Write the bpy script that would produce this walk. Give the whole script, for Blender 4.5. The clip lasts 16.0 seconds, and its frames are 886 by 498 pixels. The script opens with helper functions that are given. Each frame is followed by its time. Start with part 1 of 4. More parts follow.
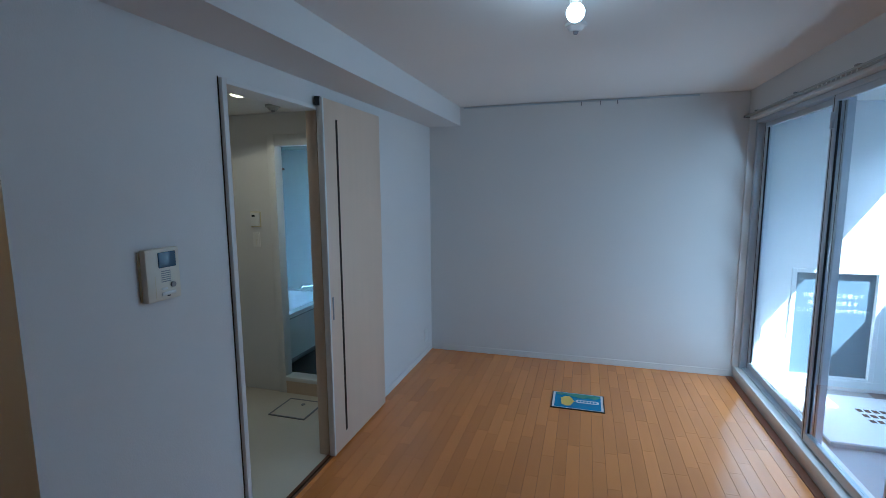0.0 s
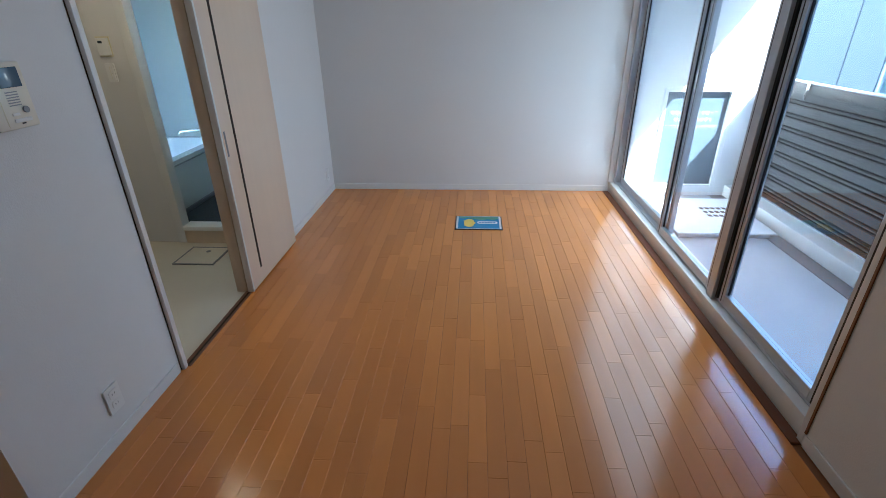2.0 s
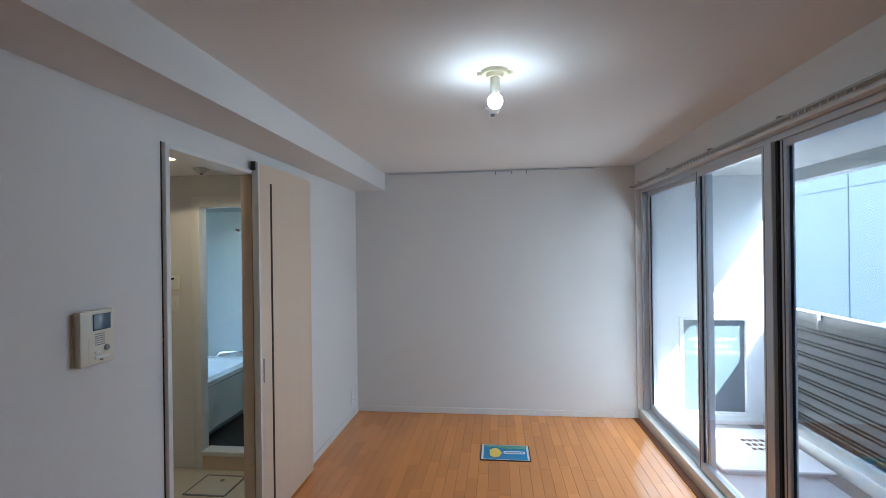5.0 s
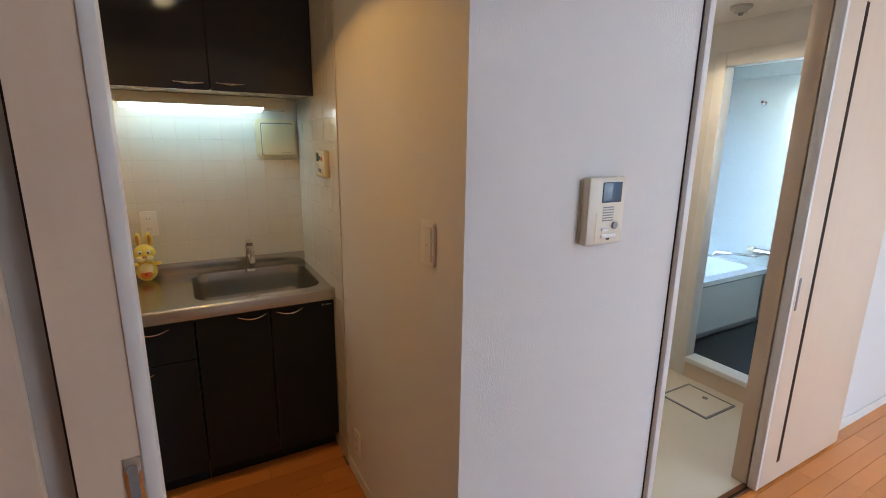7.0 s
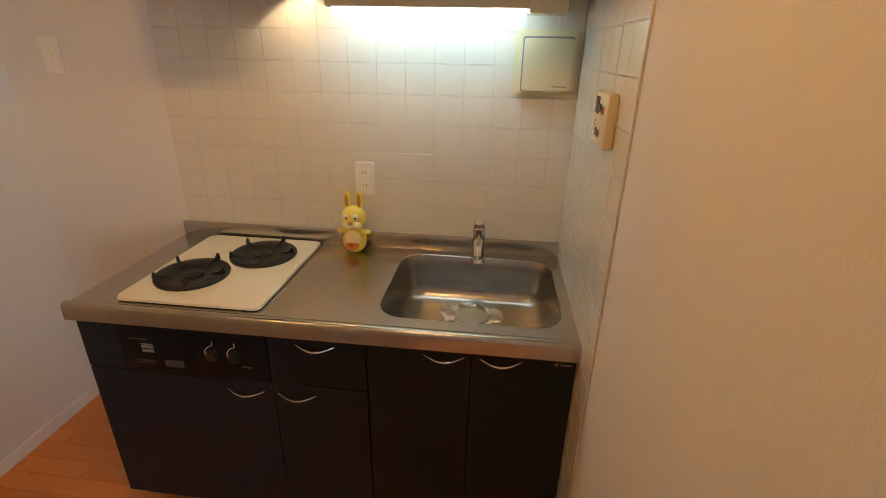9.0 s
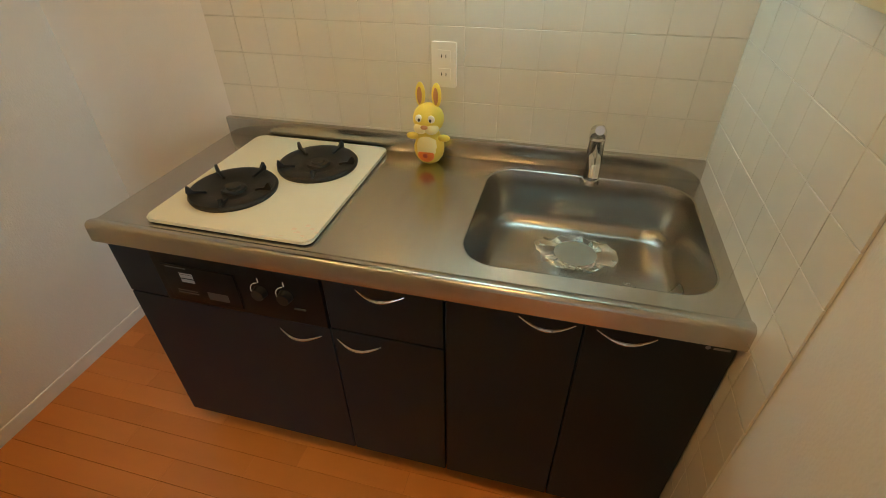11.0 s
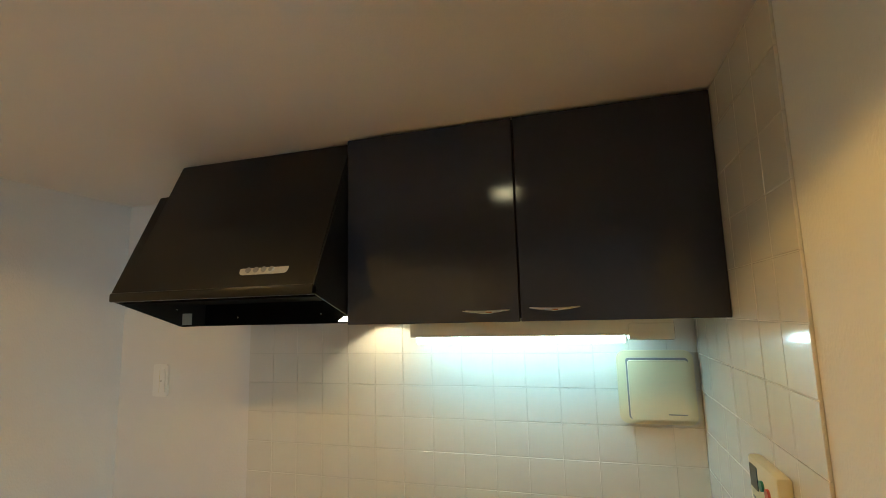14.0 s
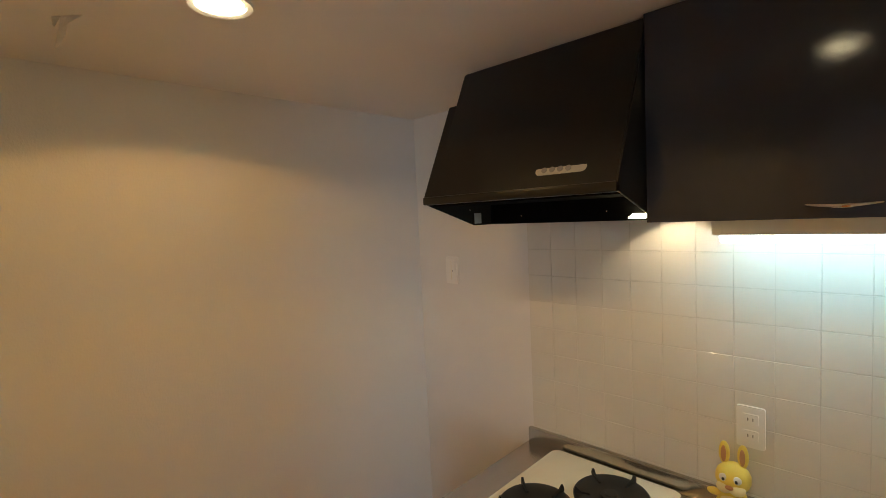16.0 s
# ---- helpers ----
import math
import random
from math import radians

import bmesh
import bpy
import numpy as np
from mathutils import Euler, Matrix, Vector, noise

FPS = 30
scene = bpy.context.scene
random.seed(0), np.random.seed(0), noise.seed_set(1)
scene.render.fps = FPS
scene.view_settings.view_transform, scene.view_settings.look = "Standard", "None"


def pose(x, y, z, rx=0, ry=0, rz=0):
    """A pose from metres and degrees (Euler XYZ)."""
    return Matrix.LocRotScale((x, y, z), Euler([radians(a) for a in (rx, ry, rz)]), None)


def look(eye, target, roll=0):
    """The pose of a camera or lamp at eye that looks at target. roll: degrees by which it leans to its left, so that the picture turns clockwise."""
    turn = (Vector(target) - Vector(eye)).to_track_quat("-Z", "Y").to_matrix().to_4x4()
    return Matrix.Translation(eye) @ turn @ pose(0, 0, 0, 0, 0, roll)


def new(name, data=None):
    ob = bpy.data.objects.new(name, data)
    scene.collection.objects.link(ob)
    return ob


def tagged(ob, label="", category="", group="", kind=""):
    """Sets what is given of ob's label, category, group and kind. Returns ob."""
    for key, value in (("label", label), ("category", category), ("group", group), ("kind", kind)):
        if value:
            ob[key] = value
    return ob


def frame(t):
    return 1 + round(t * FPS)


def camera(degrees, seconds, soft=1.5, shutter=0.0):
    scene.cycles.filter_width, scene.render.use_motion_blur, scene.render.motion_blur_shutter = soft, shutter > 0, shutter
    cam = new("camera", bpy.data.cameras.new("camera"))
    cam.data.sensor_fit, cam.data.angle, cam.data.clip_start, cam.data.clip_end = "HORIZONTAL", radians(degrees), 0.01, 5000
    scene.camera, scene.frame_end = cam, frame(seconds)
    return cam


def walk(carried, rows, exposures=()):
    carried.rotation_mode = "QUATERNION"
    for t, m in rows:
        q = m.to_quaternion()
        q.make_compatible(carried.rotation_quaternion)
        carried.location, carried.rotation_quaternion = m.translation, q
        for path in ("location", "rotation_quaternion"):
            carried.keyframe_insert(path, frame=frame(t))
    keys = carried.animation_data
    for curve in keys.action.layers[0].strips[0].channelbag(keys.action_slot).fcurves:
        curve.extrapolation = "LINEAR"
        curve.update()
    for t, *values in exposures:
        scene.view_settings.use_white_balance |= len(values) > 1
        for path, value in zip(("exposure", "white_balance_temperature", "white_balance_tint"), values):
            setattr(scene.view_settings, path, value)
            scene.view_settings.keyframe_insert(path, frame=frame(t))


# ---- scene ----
cam = camera(86.4, 16.0, soft=0.7)
PATH = [
    (0, (0.087, 0.099, 1.638), (-0.484, 1.999, 1.382), -0.4),
    (0.5, (0.077, 0.02, 1.582), (-0.287, 1.941, 1.161), -0.7),
    (1, (0.035, 0.021, 1.545), (-0.222, 1.889, 0.88), -0.9),
    (1.5, (0.018, 0.01, 1.523), (-0.144, 1.839, 0.728), -0.8),
    (2, (0.031, 0.029, 1.522), (-0.094, 1.827, 0.655), -0.8),
    (2.5, (0.027, 0.02, 1.529), (-0.077, 1.859, 0.75), -0.7),
    (3, (0.054, -0.047, 1.595), (-0.042, 1.889, 1.104), -1.1),
    (3.2, (0.058, -0.064, 1.611), (-0.021, 1.903, 1.255), -0.9),
    (5.3, (0.012, -0.089, 1.628), (-0.298, 1.887, 1.631), -0.8),
    (5.5, (-0.014, -0.045, 1.617), (-0.552, 1.88, 1.549), -0.2),
    (6, (-0.072, 0.107, 1.56), (-1.209, 1.736, 1.326), 0.1),
    (6.5, (-0.19, 0.229, 1.53), (-1.722, 1.459, 1.157), 0.4),
    (7, (-0.437, 0.375, 1.525), (-2.137, 1.328, 1.075), 0.8),
    (7.5, (-0.652, 0.584, 1.529), (-2.489, 1.184, 1.013), 0.2),
    (8, (-0.898, 0.689, 1.542), (-2.806, 0.914, 0.987), 0.0),
    (8.5, (-1.158, 0.689, 1.559), (-3.07, 0.697, 0.974), 1.0),
    (9, (-1.429, 0.707, 1.552), (-3.262, 0.508, 0.777), 1.2),
    (9.5, (-1.632, 0.653, 1.504), (-3.331, 0.337, 0.498), 1.1),
    (9.7, (-1.688, 0.62, 1.492), (-3.344, 0.282, 0.423), 0.6),
    (11.8, (-1.791, 0.568, 1.475), (-3.34, 0.141, 0.284), -0.6),
    (12, (-1.781, 0.576, 1.497), (-3.42, 0.119, 0.447), -0.6),
    (12.5, (-1.725, 0.621, 1.639), (-3.58, 0.106, 1.099), -0.2),
    (13, (-1.656, 0.655, 1.721), (-3.583, 0.121, 1.735), -0.0),
    (13.5, (-1.635, 0.672, 1.736), (-3.547, 0.119, 1.922), -0.7),
    (14, (-1.627, 0.677, 1.738), (-3.525, 0.108, 2.007), -1.5),
    (14.5, (-1.625, 0.677, 1.738), (-3.51, 0.087, 2.052), -1.9),
    (15, (-1.618, 0.653, 1.729), (-3.414, -0.188, 1.989), -1.5),
    (15.5, (-1.601, 0.582, 1.739), (-3.229, -0.575, 1.843), -1.4),
    (16, (-1.559, 0.526, 1.753), (-2.993, -0.862, 1.614), -2.7),
]
SKY = 0.15
EXPOSURES = [(0, 3.75, 4600, -5), (1.0, 4.25, 5000, -1), (3, 4.3, 5400, 1), (5.5, 4.27, 5700, 2), (6.0, 4.6, 5850, 4), (6.5, 5.05, 5950, 7), (7.0, 5.3, 5850, 8), (8, 5.43, 5600, 6), (8.5, 5.6, 6400, 20), (9, 5.68, 6450, 14), (9.7, 5.72, 6300, -1), (12, 6.05, 5450, -8), (12.5, 5.5, 5350, -10), (13.0, 5.38, 5350, -12), (13.6, 5.68, 5350, -8), (15, 5.70, 5350, -7), (16, 5.55, 5650, 3)]
walk(cam, [(t, look(eye, target, roll)) for t, eye, target, roll in PATH], EXPOSURES)

# ---- light and exposure ----
world = bpy.data.worlds.new("sky")
scene.world = world
world.use_nodes = True
_bg = world.node_tree.nodes["Background"]
_sky = world.node_tree.nodes.new("ShaderNodeTexSky")
_sky.sky_type = "NISHITA"
_sky.sun_disc = False
SUN_WAY = Vector((-1.0, 0.9, -1.5)).normalized()
_sky.sun_elevation = math.asin(-SUN_WAY.z)
_sky.sun_rotation = math.atan2(-SUN_WAY.x, -SUN_WAY.y)
world.node_tree.links.new(_sky.outputs[0], _bg.inputs[0])
_bg.inputs[1].default_value = SKY


def lamp(name, kind, place, energy, colour, size=0.05, way=(0, 0, -1), spot=None, size_y=None):
    data = bpy.data.lights.new(name, kind)
    data.energy, data.color = energy, colour
    if kind == "SUN":
        data.angle = radians(0.5)
    elif kind == "AREA":
        data.size = size
        if size_y:
            data.shape, data.size_y = "RECTANGLE", size_y
    else:
        data.shadow_soft_size = size
    if spot:
        data.spot_size, data.spot_blend = radians(spot), 0.14
    ob = new(name, data)
    ob.matrix_world = look(place, Vector(place) + Vector(way))
    return ob


lamp("sun", "SUN", (6, -3, 9), 2.5, (1, 0.95, 0.87), way=SUN_WAY)
lamp("bulb_light", "POINT", (0.033, 1.975, 2.264), 0.115, (0.80, 0.89, 1.0), 0.035)
for k in range(5):
    lamp("window_daylight", "AREA", (1.322, 3.45, 0.33 + 0.40 * k), 0.22, (0.84, 0.92, 1.0), 2.05, way=(-1, 0, -0.4), size_y=0.38)
for yy, wide, watts in ((-0.485, 152, 0.215), (0.395, 138, 0.32)):
    lamp("kitchen_downlight_light", "SPOT", (-1.98, yy, 2.195), watts, (1, 0.485, 0.105), 0.045, spot=wide)
lamp("under_cabinet_light", "AREA", (-2.995, 0.473, 1.657), 0.019, (0.44, 0.90, 1.0), 0.57, way=(-0.25, 0, -1), size_y=0.03)
lamp("hood_light", "SPOT", (-2.985, 0.035, 1.711), 0.042, (1, 0.70, 0.38), 0.015, way=(-0.45, 0.12, -1), spot=125)
lamp("washroom_downlight_light", "SPOT", (-1.95, 2.58, 2.19), 0.72, (1, 0.76, 0.49), 0.05, spot=150)
# Added cool fill light for the bath; its real source is unknown.
lamp("added_bath_fill_light", "POINT", (-1.62, 3.75, 1.62), 0.0007, (0.70, 0.92, 1.0), 0.09)

# ---- materials ----


def mat(name, colour, rough=0.5, metal=0.0, vary=0.06, scale=3.0, grain=0.0, grain_scale=300.0, stretch=(1, 1, 1), coat=0.0, emit=None, spec=0.5, rvary=0.15):
    """A procedural surface: base colour with soft stains and a fine grain that bumps."""
    m = bpy.data.materials.new(name)
    m.use_nodes = True
    nt = m.node_tree
    p = nt.nodes["Principled BSDF"]
    p.inputs["Metallic"].default_value = metal
    p.inputs["Coat Weight"].default_value = coat
    p.inputs["Specular IOR Level"].default_value = spec
    geo = nt.nodes.new("ShaderNodeNewGeometry")
    mp = nt.nodes.new("ShaderNodeMapping")
    mp.inputs["Scale"].default_value = stretch
    nt.links.new(geo.outputs["Position"], mp.inputs[0])
    n1 = nt.nodes.new("ShaderNodeTexNoise")
    n1.inputs["Scale"].default_value, n1.inputs["Detail"].default_value = scale, 5
    nt.links.new(mp.outputs[0], n1.inputs[0])
    ramp = nt.nodes.new("ShaderNodeMix")
    ramp.data_type = "RGBA"
    nt.links.new(n1.outputs[0], ramp.inputs[0])
    ramp.inputs[6].default_value = (*[min(1, c * (1 - vary)) for c in colour], 1)
    ramp.inputs[7].default_value = (*[min(1, c * (1 + vary)) for c in colour], 1)
    nt.links.new(ramp.outputs[2], p.inputs["Base Color"])
    r = nt.nodes.new("ShaderNodeMapRange")
    r.inputs[3].default_value, r.inputs[4].default_value = rough * (1 - rvary), min(1, rough * (1 + rvary))
    nt.links.new(n1.outputs[0], r.inputs[0])
    nt.links.new(r.outputs[0], p.inputs["Roughness"])
    if grain:
        n2 = nt.nodes.new("ShaderNodeTexNoise")
        n2.inputs["Scale"].default_value, n2.inputs["Detail"].default_value = grain_scale, 2
        nt.links.new(mp.outputs[0], n2.inputs[0])
        b = nt.nodes.new("ShaderNodeBump")
        b.inputs["Strength"].default_value, b.inputs["Distance"].default_value = grain, 0.002
        nt.links.new(n2.outputs[0], b.inputs["Height"])
        nt.links.new(b.outputs[0], p.inputs["Normal"])
    if emit:
        p.inputs["Emission Color"].default_value = (*emit[:3], 1)
        p.inputs["Emission Strength"].default_value = emit[3]
    return m


def plank_mat():
    m = mat("oak_flooring", (0.66, 0.245, 0.052), 0.21, vary=0.09, scale=2.0, grain=0.01, grain_scale=40, stretch=(6, 0.8, 1), coat=0.25, rvary=0.08)
    nt = m.node_tree
    p = nt.nodes["Principled BSDF"]
    old = p.inputs["Base Color"].links[0].from_socket
    info, geo = nt.nodes.new("ShaderNodeObjectInfo"), nt.nodes.new("ShaderNodeNewGeometry")
    add, fract = nt.nodes.new("ShaderNodeMath"), nt.nodes.new("ShaderNodeMath")
    fract.operation = "FRACT"
    nt.links.new(info.outputs["Random"], add.inputs[0])
    nt.links.new(geo.outputs["Random Per Island"], add.inputs[1])
    nt.links.new(add.outputs[0], fract.inputs[0])
    ramp = nt.nodes.new("ShaderNodeValToRGB")
    ramp.color_ramp.elements[0].color = (0.88, 0.865, 0.85, 1)
    ramp.color_ramp.elements[1].color = (1.08, 1.10, 1.12, 1)
    e = ramp.color_ramp.elements.new(0.6)
    e.color = (0.97, 0.97, 0.95, 1)
    nt.links.new(fract.outputs[0], ramp.inputs[0])
    mul = nt.nodes.new("ShaderNodeMix")
    mul.data_type, mul.blend_type = "RGBA", "MULTIPLY"
    mul.inputs[0].default_value = 1
    nt.links.new(old, mul.inputs[6])
    nt.links.new(ramp.outputs[0], mul.inputs[7])
    nt.links.new(mul.outputs[2], p.inputs["Base Color"])
    return m


def glass_mat(name, tint=(1, 1, 1), rough=0.0):
    m = bpy.data.materials.new(name)
    m.use_nodes = True
    p = m.node_tree.nodes["Principled BSDF"]
    p.inputs["Base Color"].default_value = (*tint, 1)
    p.inputs["Transmission Weight"].default_value = 1
    p.inputs["Roughness"].default_value = rough
    p.inputs["IOR"].default_value = 1.45
    return m


M = dict(
    plaster=mat("white_wallpaper", (0.71, 0.695, 0.675), 0.75, vary=0.025, scale=1.7, grain=0.35, grain_scale=220, stretch=(1, 1, 0.6)),
    ceiling=mat("ceiling_paper", (0.80, 0.77, 0.735), 0.85, vary=0.025, scale=1.3, grain=0.25, grain_scale=240),
    trim=mat("white_trim", (0.74, 0.73, 0.71), 0.45, vary=0.04, scale=8, grain=0.05),
    plank=plank_mat(),
    under=mat("floor_joint", (0.26, 0.10, 0.028), 0.6),
    brown=mat("brown_edging", (0.17, 0.062, 0.022), 0.38, vary=0.12, scale=9, grain=0.08, stretch=(4, 1, 1)),
    edging=mat("brown_wood_edging", (0.14, 0.05, 0.018), 0.5, vary=0.15, scale=9, spec=0.25),
    door=mat("pale_wood_sheet", (0.70, 0.56, 0.425), 0.42, vary=0.05, scale=2.2, grain=0.05, grain_scale=90, stretch=(9, 9, 0.5)),
    jamb=mat("beige_wood_jamb", (0.66, 0.53, 0.40), 0.45, vary=0.06, scale=3, grain=0.05, grain_scale=90, stretch=(9, 9, 0.5)),
    slot=mat("dark_walnut_inlay", (0.03, 0.018, 0.011), 0.5, vary=0.15, scale=14, spec=0.15),
    black=mat("black_gasket", (0.012, 0.012, 0.013), 0.5),
    alu=mat("aluminium_frame", (0.52, 0.55, 0.59), 0.36, metal=0.3, vary=0.05, scale=6, grain=0.03, stretch=(1, 1, 8)),
    sill=mat("white_stone_sill", (0.72, 0.70, 0.66), 0.35, vary=0.06, scale=7, grain=0.04),
    glass=glass_mat("clear_glass", (0.94, 0.98, 1.0)),
    frosted=glass_mat("frosted_glass", (0.72, 0.88, 0.9), 0.45),
    steel=mat("brushed_steel", (0.50, 0.47, 0.43), 0.24, metal=1.0, vary=0.07, scale=5, grain=0.04, grain_scale=150, stretch=(1, 9, 1)),
    basin=mat("satin_steel", (0.40, 0.385, 0.36), 0.26, metal=1.0, vary=0.06, scale=6),
    chrome=mat("chrome", (0.72, 0.71, 0.69), 0.10, metal=1.0, vary=0.03),
    cabinet=mat("black_woodgrain_laminate", (0.024, 0.0275, 0.046), 0.085, vary=0.10, scale=30, grain=0.05, grain_scale=260, spec=0.4, rvary=0.0),
    base_front=mat("black_satin_laminate", (0.009, 0.0145, 0.022), 0.36, vary=0.1, scale=7, rvary=0.0, grain=0.08, grain_scale=160, stretch=(1, 3, 1), spec=0.22),
    patch=mat("orange_doll_patch", (0.75, 0.20, 0.03), 0.5),
    hood=mat("black_enamel", (0.010, 0.0095, 0.009), 0.3, vary=0.05, scale=25, rvary=0.0, grain=0.02, spec=0.3),
    soot_panel=mat("black_grill_enamel", (0.006, 0.006, 0.0065), 0.35, vary=0.1, scale=30, spec=0.15),
    # Near-black that holds the deep shade inside the range hood.
    hood_shade=mat("black_hood_shade", (0.003, 0.003, 0.003), 0.8, spec=0.03),
    enamel=mat("cream_enamel", (0.74, 0.70, 0.56), 0.16, vary=0.04, scale=12, coat=0.4),
    print=mat("worn_grey_print", (0.055, 0.055, 0.055), 0.5, vary=0.3, scale=60),
    drain=mat("grey_green_drain", (0.33, 0.34, 0.30), 0.4, vary=0.1, scale=30, metal=0.2),
    iron=mat("cast_iron", (0.008, 0.008, 0.0085), 0.45, vary=0.2, scale=30, grain=0.25, grain_scale=400),
    tile=mat("white_glazed_tile", (0.68, 0.655, 0.595), 0.13, vary=0.035, scale=9, grain=0.012, grain_scale=40, coat=0.3),
    grout=mat("pale_grout", (0.58, 0.555, 0.50), 0.8, vary=0.06, scale=40, grain=0.2),
    cream=mat("aged_cream_plastic", (0.68, 0.615, 0.41), 0.38, vary=0.05, scale=10),
    ivory=mat("ivory_plastic", (0.74, 0.69, 0.57), 0.35, vary=0.03, scale=14),
    white=mat("white_plastic", (0.78, 0.77, 0.74), 0.32, vary=0.02, scale=14),
    grey=mat("grey_plastic", (0.22, 0.22, 0.23), 0.4),
    lcd=mat("dark_display", (0.03, 0.045, 0.06), 0.12),
    bluelcd=mat("blue_grey_display", (0.04, 0.085, 0.14), 0.10, vary=0.15, scale=20),
    green=mat("green_button", (0.02, 0.16, 0.10), 0.3),
    red=mat("red_button", (0.45, 0.07, 0.03), 0.3),
    panel=mat("bath_wall_panel", (0.52, 0.565, 0.535), 0.22, vary=0.025, scale=2.5, coat=0.2),
    tub=mat("white_bathtub", (0.78, 0.80, 0.77), 0.18, vary=0.02, coat=0.3),
    vinyl=mat("cream_vinyl_floor", (0.66, 0.60, 0.49), 0.35, vary=0.04, scale=4, grain=0.04),
    mat=mat("black_bath_floor", (0.012, 0.012, 0.013), 0.45, vary=0.3, scale=20, grain=0.3),
    concrete=mat("pale_concrete", (0.165, 0.163, 0.158), 0.8, vary=0.14, scale=1.4),
    balcony=mat("grey_balcony_floor", (0.40, 0.415, 0.425), 0.7, vary=0.10, scale=3, grain=0.25, grain_scale=200),
    white_wall=mat("white_outdoor_paint", (0.84, 0.845, 0.84), 0.7, vary=0.04, scale=2.4, grain=0.3, grain_scale=120),
    board=mat("grey_blue_board", (0.085, 0.12, 0.155), 0.5, vary=0.06, scale=3),
    louvre=mat("dark_grey_aluminium", (0.013, 0.014, 0.016), 0.5, vary=0.1, scale=20, spec=0.4),
    soffit=mat("grey_painted_soffit", (0.50, 0.51, 0.51), 0.8, vary=0.06, scale=2, grain=0.15, grain_scale=120),
    rail_grey=mat("grey_painted_rail", (0.055, 0.058, 0.064), 0.45, vary=0.1, scale=8),
    # Floor grey darkened to paint the shadow along the kerb.
    gutter=mat("kerb_shade_grey", (0.17, 0.175, 0.18), 0.5, vary=0.15, scale=6),
    joint=mat("formwork_joint", (0.07, 0.07, 0.068), 0.9),
    mesh=mat("grey_perforated_sheet", (0.115, 0.122, 0.13), 0.7, vary=0.35, scale=160),
    ground=mat("ground_soil", (0.16, 0.15, 0.13), 0.9, vary=0.2, scale=0.8, grain=0.3, grain_scale=30),
    sign_blue=mat("sign_blue", (0.03, 0.22, 0.42), 0.25, vary=0.25, scale=14),
    sign_yellow=mat("sign_yellow", (0.75, 0.55, 0.08), 0.3, vary=0.1, scale=40),
    sign_green=mat("sign_green", (0.05, 0.25, 0.14), 0.3, vary=0.3, scale=40),
    toy=mat("yellow_doll", (0.80, 0.62, 0.09), 0.5, vary=0.08, scale=40),
    film=mat("clear_plastic_film", (0.85, 0.86, 0.84), 0.18, coat=0.5),
    toy_pale=mat("pale_yellow_doll", (0.82, 0.74, 0.42), 0.5, vary=0.05, scale=40),
    brown_soft=mat("brown_doll_nose", (0.50, 0.24, 0.10), 0.5),
    grey_light=mat("silver_plastic", (0.42, 0.41, 0.39), 0.35, metal=0.3),
    paper=mat("white_label", (0.70, 0.70, 0.68), 0.5),
    ink=mat("dark_ink", (0.03, 0.03, 0.03), 0.6),
    bulb=mat("lit_bulb", (1, 1, 1), 0.3, emit=(0.90, 0.96, 1.0, 1.6)),
    # Glow of the added, unseen bath fill.
    globe=mat("lit_fill_globe", (1, 1, 1), 0.3, emit=(0.86, 0.96, 1.0, 0.34)),
    tube=mat("lit_tube", (1, 1, 1), 0.3, emit=(0.80, 1.0, 1.0, 0.28)),
    warm=mat("lit_warm_lamp", (1, 1, 1), 0.3, emit=(1.0, 0.74, 0.38, 0.6)),
)

M["film"].node_tree.nodes["Principled BSDF"].inputs["Transmission Weight"].default_value = 0.93

# ---- building helpers ----


def box(bm, x0, x1, y0, y1, z0, z1, bevel=0.0, seg=2):
    vs = bmesh.ops.create_cube(bm, size=1, matrix=Matrix.Translation(((x0 + x1) / 2, (y0 + y1) / 2, (z0 + z1) / 2)) @ Matrix.Diagonal((abs(x1 - x0), abs(y1 - y0), abs(z1 - z0), 1)))["verts"]
    if bevel:
        es = list({e for v in vs for e in v.link_edges})
        bmesh.ops.bevel(bm, geom=es, offset=bevel, segments=seg, affect="EDGES", profile=0.5)
    return bm


def cyl(bm, a, b, r, r2=None, n=20):
    a, b = Vector(a), Vector(b)
    m = Matrix.Translation((a + b) / 2) @ (b - a).to_track_quat("Z", "Y").to_matrix().to_4x4()
    bmesh.ops.create_cone(bm, cap_ends=True, segments=n, radius1=r, radius2=r if r2 is None else r2, depth=(b - a).length, matrix=m)
    return bm


def ball(bm, c, r, sx=1, sy=1, sz=1, n=16, turn=None):
    m = Matrix.Translation(c) @ (turn or Matrix()) @ Matrix.Diagonal((sx, sy, sz, 1))
    bmesh.ops.create_uvsphere(bm, u_segments=n, v_segments=max(6, n // 2), radius=r, matrix=m)
    return bm


def tube_along(bm, pts, r, n=10):
    """A round bar through the points, with mitred joints."""
    pts = [Vector(p) for p in pts]
    rings = []
    for i, p in enumerate(pts):
        d = (pts[min(i + 1, len(pts) - 1)] - pts[max(i - 1, 0)]).normalized()
        q = d.to_track_quat("Z", "Y")
        rr = r[i] if isinstance(r, (list, tuple)) else r
        rings.append([bm.verts.new(p + q @ Vector((rr * math.cos(k * 2 * math.pi / n), rr * math.sin(k * 2 * math.pi / n), 0))) for k in range(n)])
    for a, b in zip(rings, rings[1:]):
        best = min(range(n), key=lambda s: sum((a[k].co - b[(k + s) % n].co).length for k in range(n)))
        for k in range(n):
            bm.faces.new((a[k], a[(k + 1) % n], b[(k + 1 + best) % n], b[(k + best) % n]))
    bm.faces.new(rings[0][::-1])
    bm.faces.new(rings[-1])
    return bm


